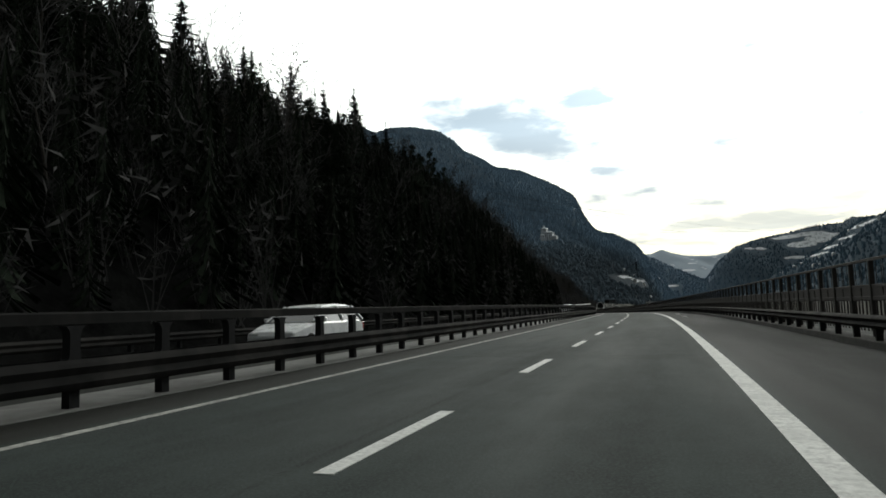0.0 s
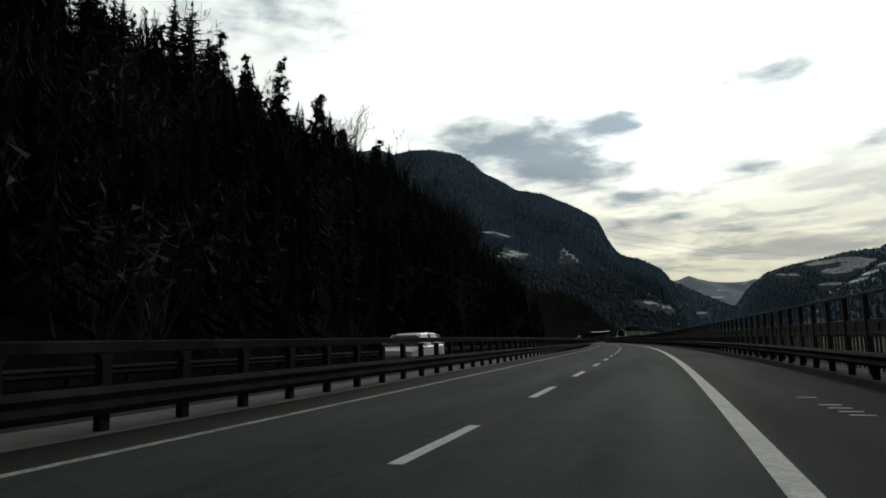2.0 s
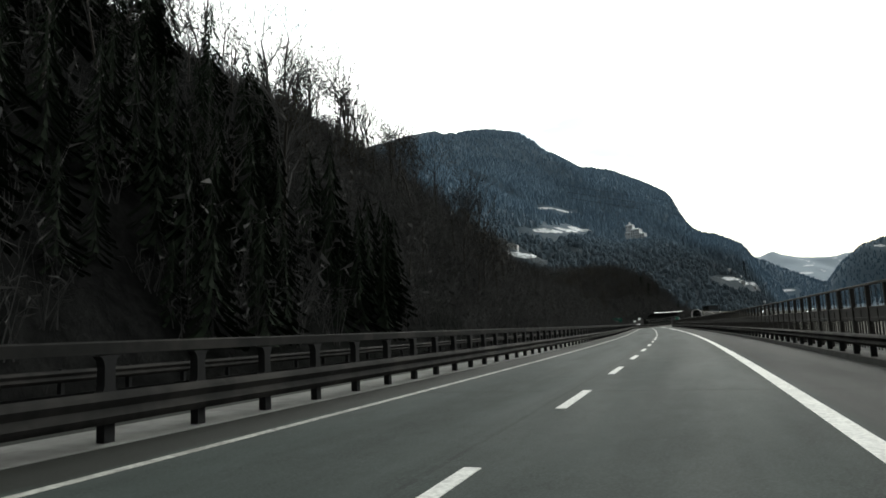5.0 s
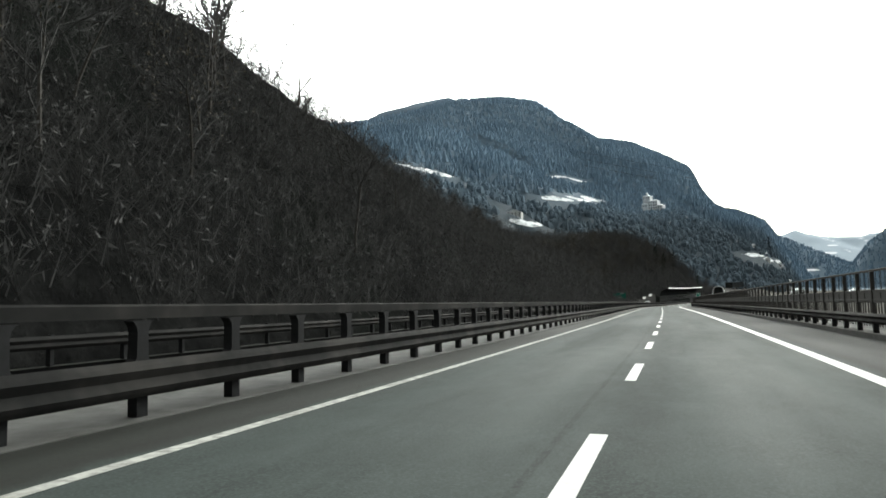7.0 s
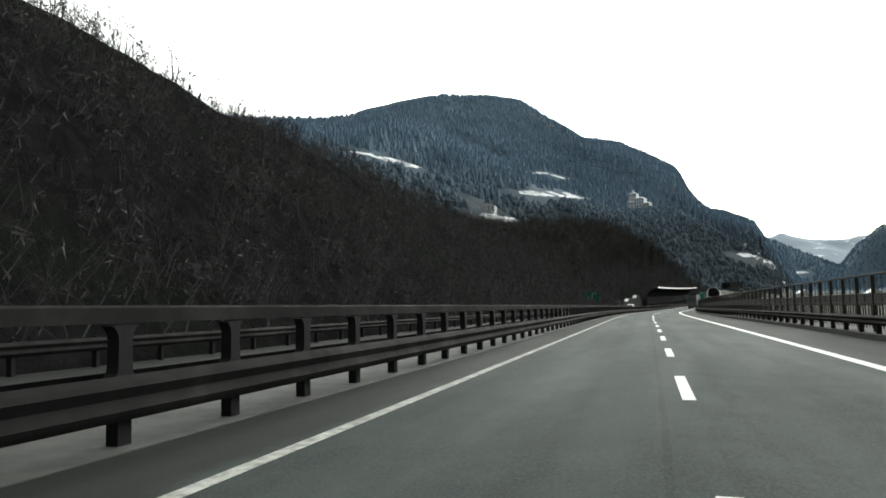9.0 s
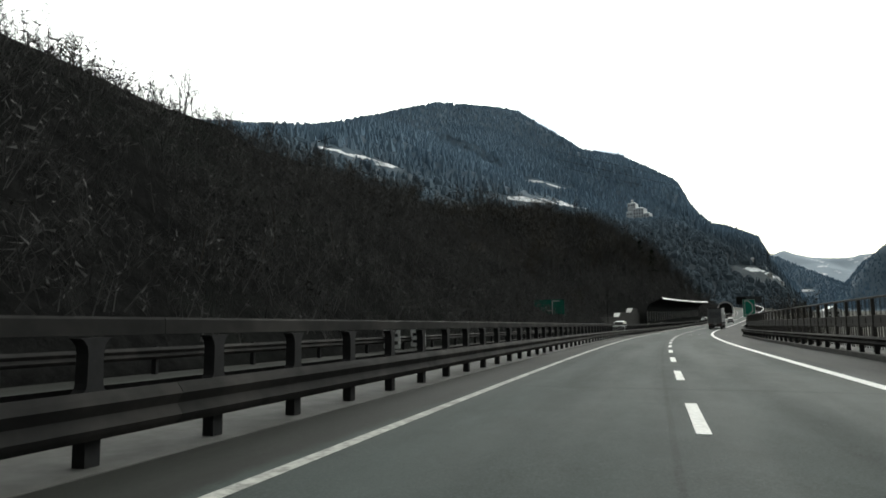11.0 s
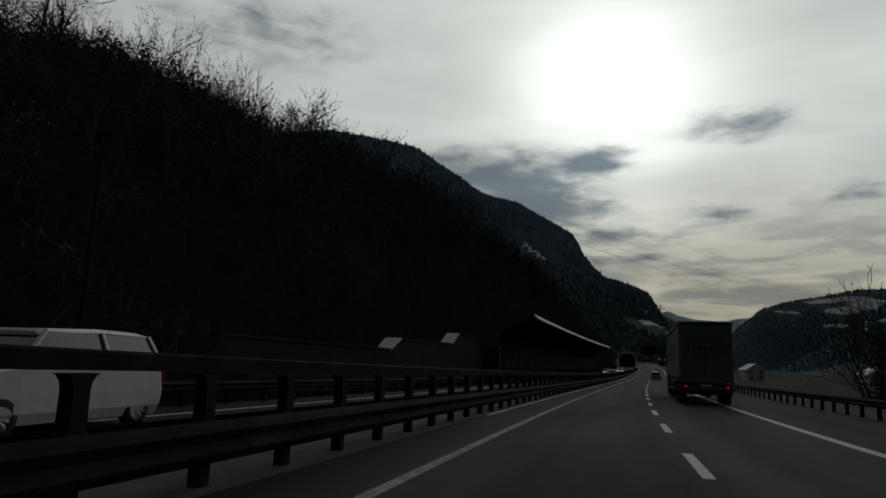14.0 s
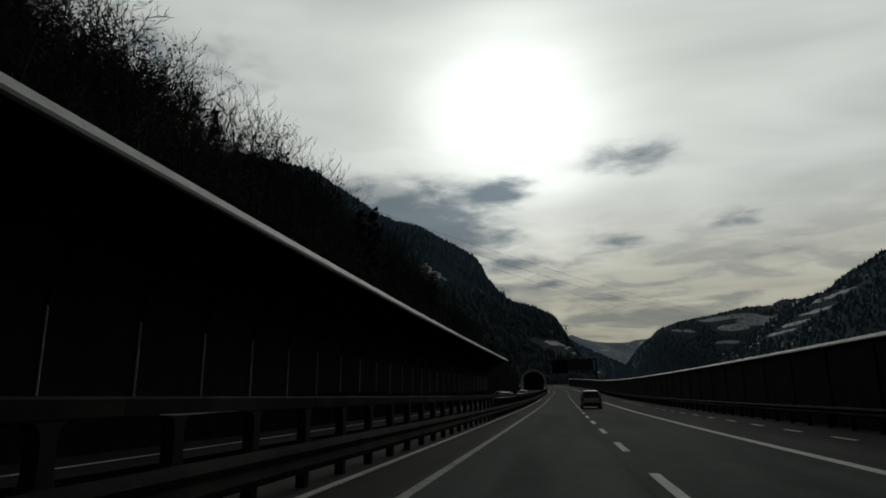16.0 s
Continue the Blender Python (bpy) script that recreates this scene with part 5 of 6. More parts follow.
def build_gallery(s0=592.0, bays=30, bay=4.2):
    base = at(s0, -15.4)
    g = thing("noise_gallery", Matrix.Translation(Vector(base)), "dark cantilevered noise gallery arching over the opposite carriageway", "noise barrier")
    outer = [(d - 0.16 * (1 if h > 3 else 1), h + (0.14 if h > 5 else 0.05)) for d, h in GALLERY]
    prof = GALLERY + outer[::-1]
    for i in range(bays):
        a, b = s0 + i * bay, s0 + (i + 1) * bay
        v, f = sweep(prof, a + 0.012, b - 0.012, 4.2, True, base)
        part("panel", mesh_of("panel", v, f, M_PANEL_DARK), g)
        rib = [(d + 0.10, h - 0.10 if h > 5 else h) for d, h in GALLERY[:6]] + [(d + 0.005, h - 0.005) for d, h in GALLERY[:6]][::-1]
        v, f = sweep(rib, a - 0.06, a + 0.06, 1.0, True, base)
        part("rib", mesh_of("rib", v, f, M_STEEL_DARK), g, label="steel rib")
        v, f = sweep([(-15.39, 0.92), (-15.33, 0.92), (-15.28, 3.9), (-15.34, 3.95)], a - 0.01, a + 0.01, 1.0, True, base)
        part("joint_strip", mesh_of("joint_strip", v, f, M_CONCRETE_EDGE), g, label="thin pale joint strip")
        v, f = sweep([(-15.40, -0.4), (-14.75, -0.4), (-14.85, 0.84), (-14.9, 0.9), (-15.40, 0.9)], a + 0.01, b - 0.01, 4.2, True, base)
        part("plinth", mesh_of("plinth", v, f, M_CONCRETE_LIGHT), g, label="grey concrete plinth")
    v, f = sweep([(-11.42, 6.92), (-11.24, 6.92), (-11.20, 7.0), (-11.56, 7.42), (-11.66, 7.38)], s0, s0 + bays * bay, 3, True, base)
    part("edge_strip", mesh_of("edge_strip", v, f, M_CONCRETE_EDGE), g, label="pale metal edge strip")


build_gallery()


def noise_wall(s0, count, bay=4.0):
    s1 = s0 + count * bay
    base = at(s0, 8.6)
    g = thing("noise_wall", Matrix.Translation(Vector(base)), "dark panelled noise wall with a pale capping beside the exit lane", "noise barrier", "noise wall sections")
    inv = Matrix.Translation(-Vector(base))
    for i in range(count):
        a = s0 + i * bay
        v, f = sweep([(8.55, -0.4), (8.55, 2.92), (8.72, 2.92), (8.72, -0.4)], a + 0.07, a + bay - 0.07, 4, True, base)
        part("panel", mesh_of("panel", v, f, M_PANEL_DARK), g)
        part("post", WALL_POST, g, inv @ place(a, 8.62))
    v, f = sweep([(8.46, 2.93), (8.46, 2.97), (8.62, 3.09), (8.80, 3.09), (8.80, 2.93)], s0, s1 - 0.01, 4, True, base)
    part("capping", mesh_of("capping", v, f, M_CONCRETE_EDGE), g, label="pale capping strip")


WALL_POST = box_mesh("post", M_STEEL, -0.11, 0.11, -0.05, 0.05, -0.4, 2.92, 0.01)
for i in range(8):
    noise_wall(600.0 + i * 36.0, 9)


def low_guardrail(s0, count, d, gap=2.0):
    base = at(s0, d)
    g = thing("exit_guardrail", Matrix.Translation(Vector(base)), "grey steel guardrail along the exit lane", "guardrail", "exit guardrail sections")
    v, f = sweep(w_beam(d, 0.45, 0.76, -1), s0 + 0.003, s0 + count * gap - 0.003, 3, True, base)
    part("beam", mesh_of("beam", v, f, M_STEEL), g)
    inv = Matrix.Translation(-Vector(base))
    for i in range(count):
        part("post", EDGE_POST, g, inv @ place(s0 + (i + 0.5) * gap, d + 0.12))


for i in range(10):
    low_guardrail(492.0 + i * 32.0, 16, 7.9)


def pole_mesh(name, mat, r, z0, z1, sides=10):
    bm = bmesh.new()
    bmesh.ops.create_cone(bm, cap_ends=True, segments=sides, radius1=r, radius2=r * 0.85, depth=z1 - z0)
    for v in bm.verts:
        v.co.z += (z0 + z1) / 2
    return bm_mesh(name, bm, mat, False)


def exit_sign():
    g = thing("exit_lane_sign", place(502.7, 7.75), "green motorway sign with white diverging-lane lines on posts", "road sign")
    part("post", pole_mesh("post", M_STEEL, 0.045, -0.2, 4.1), g, Matrix.Translation((-0.35, 0.07, 0)))
    part("post", pole_mesh("post", M_STEEL, 0.045, -0.2, 4.1), g, Matrix.Translation((0.35, 0.07, 0)))
    part("panel", box_mesh("panel", M_GREEN, -0.66, 0.66, -0.02, 0.02, 2.08, 4.12, 0.008), g)
    part("border", frame_mesh("border", M_SIGN_WHITE, 0.66, 2.08, 4.12, 0.03, -0.026), g, label="white border")
    bm = bmesh.new()
    for (x0, z0), (x1, z1) in (((-0.32, 3.95), (-0.05, 3.95)), ((-0.05, 3.95), (0.38, 3.5)), ((0.38, 3.5), (0.38, 2.75)), ((0.38, 2.75), (-0.05, 2.3)), ((-0.05, 2.3), (-0.32, 2.3))):
        a, b = Vector((x0, -0.026, z0)), Vector((x1, -0.026, z1))
        n = (b - a).cross(Vector((0, 1, 0))).normalized() * 0.055
        ext = (b - a).normalized() * 0.05
        bm.faces.new([bm.verts.new(p) for p in (a - ext - n, b + ext - n, b + ext + n, a - ext + n)])
    part("lane_line", bm_mesh("lane_line", bm, M_SIGN_WHITE), g, label="white bent lane line")
    bar = box_mesh("dash", M_SIGN_WHITE, -0.05, 0.05, -0.028, -0.021, -0.13, 0.13)
    for i in range(5):
        part("dash", bar, g, Matrix.Translation((-0.45, 0, 2.35 + i * 0.38)))


def frame_mesh(name, mat, half, z0, z1, w, y):
    v = [(-half, y, z0), (half, y, z0), (half, y, z1), (-half, y, z1), (-half + w, y, z0 + w), (half - w, y, z0 + w), (half - w, y, z1 - w), (-half + w, y, z1 - w)]
    return mesh_of(name, v, [(0, 1, 5, 4), (1, 2, 6, 5), (2, 3, 7, 6), (3, 0, 4, 7)], mat)


exit_sign()


def big_sign():
    g = thing("direction_sign", place(507.2, -17.2), "large green direction sign with a pale branching line below the woods", "road sign")
    for x in (-1.3, 1.3):
        part("post", pole_mesh("post", M_STEEL, 0.07, -0.6, 4.7), g, Matrix.Translation((x, 0.1, 0)))
    part("panel", box_mesh("panel", M_GREEN_SHADED, -2.14, 2.14, -0.03, 0.03, 2.7, 4.75, 0.01), g)
    part("border", frame_mesh("border", M_STEEL, 2.12, 2.72, 4.73, 0.04, -0.036), g, label="grey border")
    for x0, x1, z0, z1 in ((0.42, 0.54, 2.75, 4.6), (-0.5, 0.41, 3.15, 3.27), (-0.5, -0.4, 3.28, 3.75), (0.55, 1.5, 4.48, 4.6)):
        part("line", box_mesh("line", M_SIGN_WHITE, x0, x1, -0.042, -0.032, z0, z1), g, label="pale branching line")


big_sign()


def lamp_mast():
    g = thing("slender_mast", place(533.4, -13.5), "slender grey steel mast at the foot of the slope", "mast")
    part("post", pole_mesh("post", M_STEEL, 0.06, -0.1, 6.5), g)
    part("bracket", box_mesh("bracket", M_STEEL, -0.25, 0.25, -0.05, 0.05, 6.2, 6.3, 0.01), g)


lamp_mast()


def warning_board(s):
    g = thing("warning_board", place(s, -12.6), "small white board with dark unreadable marks beside the road", "road sign", "warning boards")
    part("post", pole_mesh("post", M_STEEL, 0.025, -0.1, 1.0), g, Matrix.Translation((0, 0.04, 0)))
    part("panel", box_mesh("panel", M_SIGN_WHITE, -0.42, 0.42, -0.015, 0.015, 0.15, 1.03, 0.006), g)
    bar = box_mesh("bar", M_BLACK, -0.12, 0.12, -0.02, -0.0155, -0.08, 0.08)
    for x in (-0.18, 0.18):
        for z in (0.42, 0.78):
            part("bar", bar, g, Matrix.Translation((x, 0, z)))


warning_board(446.2)
warning_board(449.7)


def gantry():
    g = thing("sign_gantry", place(790.0, 0.0), "grey steel sign gantry reaching over the carriageway", "gantry")
    part("column", box_mesh("column", M_SIGN_BACK, 8.95, 9.35, -0.2, 0.2, -0.3, 9.3, 0.02), g)
    part("girder", box_mesh("girder", M_SIGN_BACK, -3.85, 8.94, -0.2, 0.2, 9.0, 9.3, 0.02), g)
    part("end_post", box_mesh("end_post", M_SIGN_BACK, -3.85, -3.66, -0.12, 0.12, 5.2, 8.99, 0.02), g)
    part("panel", box_mesh("panel", M_PANEL_DARK, -3.6, 0.9, -0.3, -0.22, 5.2, 8.95, 0.02), g, label="dark sign panel seen in shade")
    part("panel", box_mesh("panel", M_SIGN_BACK, 0.95, 8.2, -0.3, -0.22, 5.9, 8.95, 0.02), g, label="bare grey sign panel")
    part("cabinet", box_mesh("cabinet", M_SIGN_BACK, 8.4, 8.94, -0.25, 0.25, 4.6, 5.8, 0.03), g, label="small control cabinet")


gantry()


def portal():
    m = place(803.0, -9.5)
    g = thing("tunnel_portal", m, "pale round concrete portal of the opposite tunnel", "tunnel portal")
    bm = bmesh.new()
    n = 20
    rings = []
    for r, y in ((3.55, 0.0), (4.05, 0.0), (4.05, 5.0), (3.55, 5.0)):
        ring = [bm.verts.new((-r, y, -0.4))] + [bm.verts.new((-r * math.cos(math.pi * k / n), y, 2.6 + r * math.sin(math.pi * k / n))) for k in range(n + 1)] + [bm.verts.new((r, y, -0.4))]
        rings.append(ring)
    for a, b in zip(rings, rings[1:] + rings[:1]):
        for k in range(len(a) - 1):
            bm.faces.new((a[k], a[k + 1], b[k + 1], b[k]))
    part("ring", bm_mesh("ring", bm, M_CONCRETE_EDGE), g)
    # near-black sheet added in place of the shade inside the tunnel
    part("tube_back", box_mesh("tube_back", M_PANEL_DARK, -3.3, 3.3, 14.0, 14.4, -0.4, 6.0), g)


portal()


def house(m, w, l, h, roof_h, wall, roofing, label, name="house", rows=2, group=""):
    """A gabled house with windows and a door."""
    g = thing(name, m, label, "house", group)
    part("wall", mesh_of("wall", [(-w / 2, -l / 2, -3), (w / 2, -l / 2, -3), (w / 2, l / 2, -3), (-w / 2, l / 2, -3), (-w / 2, -l / 2, h), (w / 2, -l / 2, h), (w / 2, l / 2, h), (-w / 2, l / 2, h), (0, -l / 2, h + roof_h), (0, l / 2, h + roof_h)],
                                 [(0, 1, 5, 8, 4), (1, 2, 6, 5), (2, 3, 7, 9, 6), (3, 0, 4, 7)], wall), g)
    e, t = 0.5, 0.25
    k = roof_h / (w / 2)
    v = []
    for y in (-l / 2 - e, l / 2 + e):
        v += [(-w / 2 - e, y, h - e * k), (0, y, h + roof_h), (w / 2 + e, y, h - e * k), (w / 2 + e, y, h - e * k + t), (0, y, h + roof_h + t), (-w / 2 - e, y, h - e * k + t)]
    part("roof", mesh_of("roof", v, [(0, 1, 4, 5), (1, 2, 3, 4), (6, 11, 10, 7), (7, 10, 9, 8), (5, 4, 10, 11), (4, 3, 9, 10), (0, 6, 7, 1), (1, 7, 8, 2), (0, 5, 11, 6), (2, 8, 9, 3)], roofing), g)
    win = box_mesh("window", M_PANE, -0.55, 0.55, -0.04, 0.04, -0.7, 0.7)
    for row in range(rows):
        z = h * (row + 0.5) / rows
        for i in range(max(2, int(w / 3.2))):
            x = (i + 0.5) / max(2, int(w / 3.2)) * w - w / 2
            part("window", win, g, Matrix.Translation((x, -l / 2 - 0.02, z)))
        for i in range(max(2, int(l / 3.2))):
            y = (i + 0.5) / max(2, int(l / 3.2)) * l - l / 2
            part("window", win, g, Matrix.Translation((-w / 2 - 0.02, y, z)) @ Matrix.Rotation(math.pi / 2, 4, "Z"))
    return g


def retaining_wall():
    """A stone wall at the foot of the slope, its top stepped up towards the gallery, with pale sloping copings."""
    top = [(544.0, 2.35), (564.3, 2.45), (566.4, 3.3), (579.9, 3.5), (582.2, 4.55), (588.4, 4.5), (589.4, 4.2), (590.2, 3.6), (591.9, 3.15)]
    base = at(544.0, -17.3)
    g = thing("retaining_wall", Matrix.Translation(Vector(base)), "dark stone retaining wall with stepped top at the foot of the slope", "wall")
    for i, ((a, ha), (b, hb)) in enumerate(zip(top[:-1], top[1:])):
        def block(d0, d1, lo_a, lo_b, hi_a, hi_b):
            v = [at(x, d, h) - base for x, lo, hi in ((a + 0.004, lo_a, hi_a), (b - 0.004, lo_b, hi_b)) for d, h in ((d0, lo), (d1, lo), (d1, hi), (d0, hi))]
            return v, [(0, 1, 2, 3), (7, 6, 5, 4), (0, 4, 5, 1), (1, 5, 6, 2), (2, 6, 7, 3), (3, 7, 4, 0)]
        v, f = block(-17.3, -18.4, -0.4, -0.4, ha, hb)
        part("masonry", mesh_of("masonry", v, f, M_MASONRY), g)
        pale = hb - ha > 0.5
        v, f = block(-17.22, -18.45, ha + 0.004, hb + 0.004, ha + 0.14, hb + 0.14)
        part("coping", mesh_of("coping", v, f, M_CONCRETE_EDGE if pale else M_MASONRY), g, label="pale sloping coping" if pale else "")


M_MASONRY = material("dark_masonry", (0.034, 0.033, 0.031), 0.95, dark=(0.02, 0.02, 0.019), scale=1.6, amount=0.8, bump=0.5, bump_scale=3.0, stain=(0.035, 0.034, 0.03), stain_scale=0.4, spec=0.1)
retaining_wall()


def on_ground(x, y, turn=0.0, lift=0.0):
    return pose(x, y, ground_height(x, y) + lift, 0, 0, turn)


house(on_ground(-292, 925, 10), 15, 11, 5, 3.0, M_PLASTER, M_SNOW, "white farmhouse with a snowy roof on the mountainside", "farmhouse")
hr = random.Random(3)
for i in range(16):
    x, y = hr.uniform(-110, 10), hr.uniform(1330, 1480)
    if ground_height(x, y) > 2:
        house(on_ground(x, y, hr.uniform(-40, 40)), hr.uniform(5, 7.5), hr.uniform(5, 7), hr.uniform(3, 4.2), 1.8, M_PLASTER, M_SNOW, "pale village house with a snowy roof on the slope", "village_house", 2, "village houses")
for i in range(30):
    x, y = hr.uniform(250, 700), hr.uniform(1900, 3100)
    if ground_height(x, y) > 2:
        house(on_ground(x, y, hr.uniform(-40, 40)), hr.uniform(7, 10), hr.uniform(7, 9), hr.uniform(4, 6), 2, M_PLASTER, M_SNOW, "pale farmhouse with a snowy roof among meadows", "farmhouse", 2, "farmhouses on the far slope")
for s, d, t in ((790, 75, 10), (845, 45, 15)):
    p = at(s, d)
    house(on_ground(p[0], p[1], t), 8, 9, 4.5, 2.4, M_PLASTER, M_SNOW, "pale house with a snowy roof beyond the motorway", "house", 2, "houses beyond the motorway")


def castle():
    x, y = -246.0, 1424.0
    g = thing("castle", on_ground(x, y, -8, 1.5), "pale stone hilltop castle with stepped blocks and snowy roofs", "castle")

    def block(x0, x1, y0, y1, h, roof_h, rows, z0=-20):
        part("wall", box_mesh("wall", M_STONE, x0, x1, y0, y1, z0, h), g)
        cx, cy = (x0 + x1) / 2, (y0 + y1) / 2
        v = [(x0 - 0.6, y0 - 0.6, h), (x1 + 0.6, y0 - 0.6, h), (x1 + 0.6, y1 + 0.6, h), (x0 - 0.6, y1 + 0.6, h), (cx - (x1 - x0) * 0.2, cy, h + roof_h), (cx + (x1 - x0) * 0.2, cy, h + roof_h)]
        part("roof", mesh_of("roof", v, [(0, 1, 5, 4), (1, 2, 5), (2, 3, 4, 5), (3, 0, 4), (0, 3, 2, 1)], M_SNOW), g)
        n = max(2, int((x1 - x0) / 3.6))
        for r in range(rows):
            for i in range(n):
                part("window", CASTLE_WINDOW, g, Matrix.Translation((x0 + (i + 0.5) * (x1 - x0) / n, y0 - 0.05, h - 3.0 - r * 4.6)))

    block(-17, -5, -4.9, 9, 29, 2.6, 1)
    block(-8, 8, -7, 9.1, 20, 2.8, 3)
    block(8.1, 17, -9, 5, 11, 2.4, 2)
    block(-18, -8.1, -9, -5, 15, 1.6, 1)
    block(-13, -10.5, 0, 3, 34, 1.6, 0)


CASTLE_WINDOW = box_mesh("window", M_PANE, -0.75, 0.75, -0.06, 0.06, -1.1, 1.1)
castle()


def pylon(x, y, h, turn, label):
    z = ground_height(x, y) - 1
    g = thing("pylon", pose(x, y, z, 0, 0, turn), label, "pylon", "power pylons")
    soup = Soup()
    w, r = h * 0.09, h * 0.006
    for sx, sy in ((1, 1), (1, -1), (-1, -1), (-1, 1)):
        soup.limb(Vector((sx * w, sy * w, 0)), Vector((sx * w * 0.12, sy * w * 0.12, h)), r, r, 3)
    for k in range(7):
        t0, t1 = k / 7, (k + 1) / 7
        a, b = w * (1 - 0.88 * t0), w * (1 - 0.88 * t1)
        for sy in (1, -1):
            soup.limb(Vector((-a, sy * a, h * t0)), Vector((b, sy * b, h * t1)), r * 0.7, r * 0.7, 3)
            soup.limb(Vector((a, sy * a, h * t0)), Vector((-b, sy * b, h * t1)), r * 0.7, r * 0.7, 3)
    part("lattice", soup.mesh("lattice", M_STEEL), g)
    for z1, half in ((0.68, 0.2), (0.82, 0.26), (0.94, 0.16)):
        arm = Soup()
        arm.limb(Vector((-h * half, 0, h * z1)), Vector((h * half, 0, h * z1)), r, r, 3)
        arm.limb(Vector((-h * half, 0, h * z1)), Vector((0, 0, h * (z1 + 0.05))), r * 0.7, r * 0.7, 3)
        arm.limb(Vector((h * half, 0, h * z1)), Vector((0, 0, h * (z1 + 0.05))), r * 0.7, r * 0.7, 3)
        part("arm", arm.mesh("arm", M_STEEL), g)


pylon(-78, 1500, 34, 20, "grey lattice power pylon on the wooded spur")
hp = thing("pylon_on_slope", Matrix.Translation(hill_place(505, -52, 1.0)), "thin lattice mast on the wooded rim", "mast")
ms = Soup()
for dx, dy in ((0.7, 0.7), (-0.7, 0.7), (0, -0.9)):
    ms.limb(Vector((dx, dy, 0)), Vector((dx * 0.2, dy * 0.2, 8.5)), 0.05, 0.04, 3)
ms.limb(Vector((-1.6, 0, 7.6)), Vector((1.6, 0, 8.0)), 0.05, 0.04, 3)
ms.limb(Vector((-1.3, 0, 6.2)), Vector((1.3, 0, 6.5)), 0.05, 0.04, 3)
part("lattice", ms.mesh("lattice", M_STEEL), hp)


def wire(a, b, sag, r=0.2):
    """A hanging power line."""
    cu = bpy.data.curves.new("power_line", "CURVE")
    cu.dimensions, cu.bevel_depth, cu.bevel_resolution = "3D", r, 0
    sp = cu.splines.new("POLY")
    sp.points.add(24)
    a, b = Vector(a), Vector(b)
    for i in range(25):
        t = i / 24
        q = a.lerp(b, t)
        q.z -= sag * 4 * t * (1 - t)
        sp.points[i].co = (*q, 1)
    cu.materials.append(M_STEEL_DARK)
    return tagged(new("power_line", cu), "thin dark power line across the valley", "cable", "power lines")


for a, b in [((-335, 1295, 228), (412, 3190, 293)), ((-332, 1296, 216), (325, 3205, 297)), ((-327, 1298, 205), (252, 3215, 288))]:
    wire(a, b, 14)

# ---------------------------------------------------------------- vehicles
def car_paint(name, col):
    m = material(name, col, 0.3, 0.0, dark=tuple(c * 0.85 for c in col), scale=3.0, amount=0.4, spec=0.6)
    return m


M_WHITE_PAINT = car_paint("white_car_paint", (0.80, 0.81, 0.82))
M_SILVER_PAINT = car_paint("silver_car_paint", (0.55, 0.56, 0.57))
M_GLASS = material("tinted_glass", (0.02, 0.024, 0.025), 0.08, dark=(0.015, 0.018, 0.02), scale=1.0, spec=0.9)
M_LAMP_GLASS = material("lamp_glass", (0.55, 0.56, 0.57), 0.15, dark=(0.4, 0.4, 0.4), scale=20.0)
M_RED_LENS = material("red_lens", (0.30, 0.012, 0.012), 0.25, dark=(0.18, 0.008, 0.008), scale=20.0)
M_CHROME = material("wheel_alloy", (0.35, 0.35, 0.36), 0.35, 0.8, dark=(0.2, 0.2, 0.2), scale=10.0)
M_CURTAIN = material("grey_tarpaulin", (0.165, 0.172, 0.178), 0.7, dark=(0.135, 0.141, 0.146), scale=0.8, amount=0.6, stain=(0.115, 0.115, 0.113), stain_scale=0.35)
M_TRUCK_FRAME = material("truck_frame", (0.22, 0.22, 0.22), 0.6, dark=(0.2, 0.2, 0.2), scale=2.0, amount=0.5)
M_CAB = car_paint("cab_paint", (0.34, 0.37, 0.40))
M_LETTER = material("dark_print", (0.075, 0.078, 0.082), 0.7, dark=(0.04, 0.04, 0.045), scale=2.0)
M_TAIL = lamp_material("tail_light_on", (1.0, 0.05, 0.03), 0.8)
M_HEAD = lamp_material("headlight_on", (1.0, 0.97, 0.9), 6.0)


def wheel(r, w):
    """Tyre and rim meshes, axis along x."""
    tyre, rim = bmesh.new(), bmesh.new()
    prof = [(-w / 2, r * 0.62), (-w / 2, r * 0.93), (-w * 0.38, r), (w * 0.38, r), (w / 2, r * 0.93), (w / 2, r * 0.62)]
    n = 20
    rings = []
    for k in range(n):
        t = 2 * math.pi * k / n
        rings.append([tyre.verts.new((x, q * math.cos(t), q * math.sin(t))) for x, q in prof])
    for k in range(n):
        a, b = rings[k], rings[(k + 1) % n]
        for j in range(len(prof) - 1):
            tyre.faces.new((a[j], a[j + 1], b[j + 1], b[j]))
    for side in (-1, 1):
        c = rim.verts.new((side * w * 0.30, 0, 0))
        ring = [rim.verts.new((side * w * (0.44 if k % 2 else 0.36), r * 0.64 * math.cos(2 * math.pi * k / n), r * 0.64 * math.sin(2 * math.pi * k / n))) for k in range(n)]
        for k in range(n):
            rim.faces.new((c, ring[k], ring[(k + 1) % n]))
    return bm_mesh("tyre", tyre, M_BLACK, True), bm_mesh("rim", rim, M_CHROME)


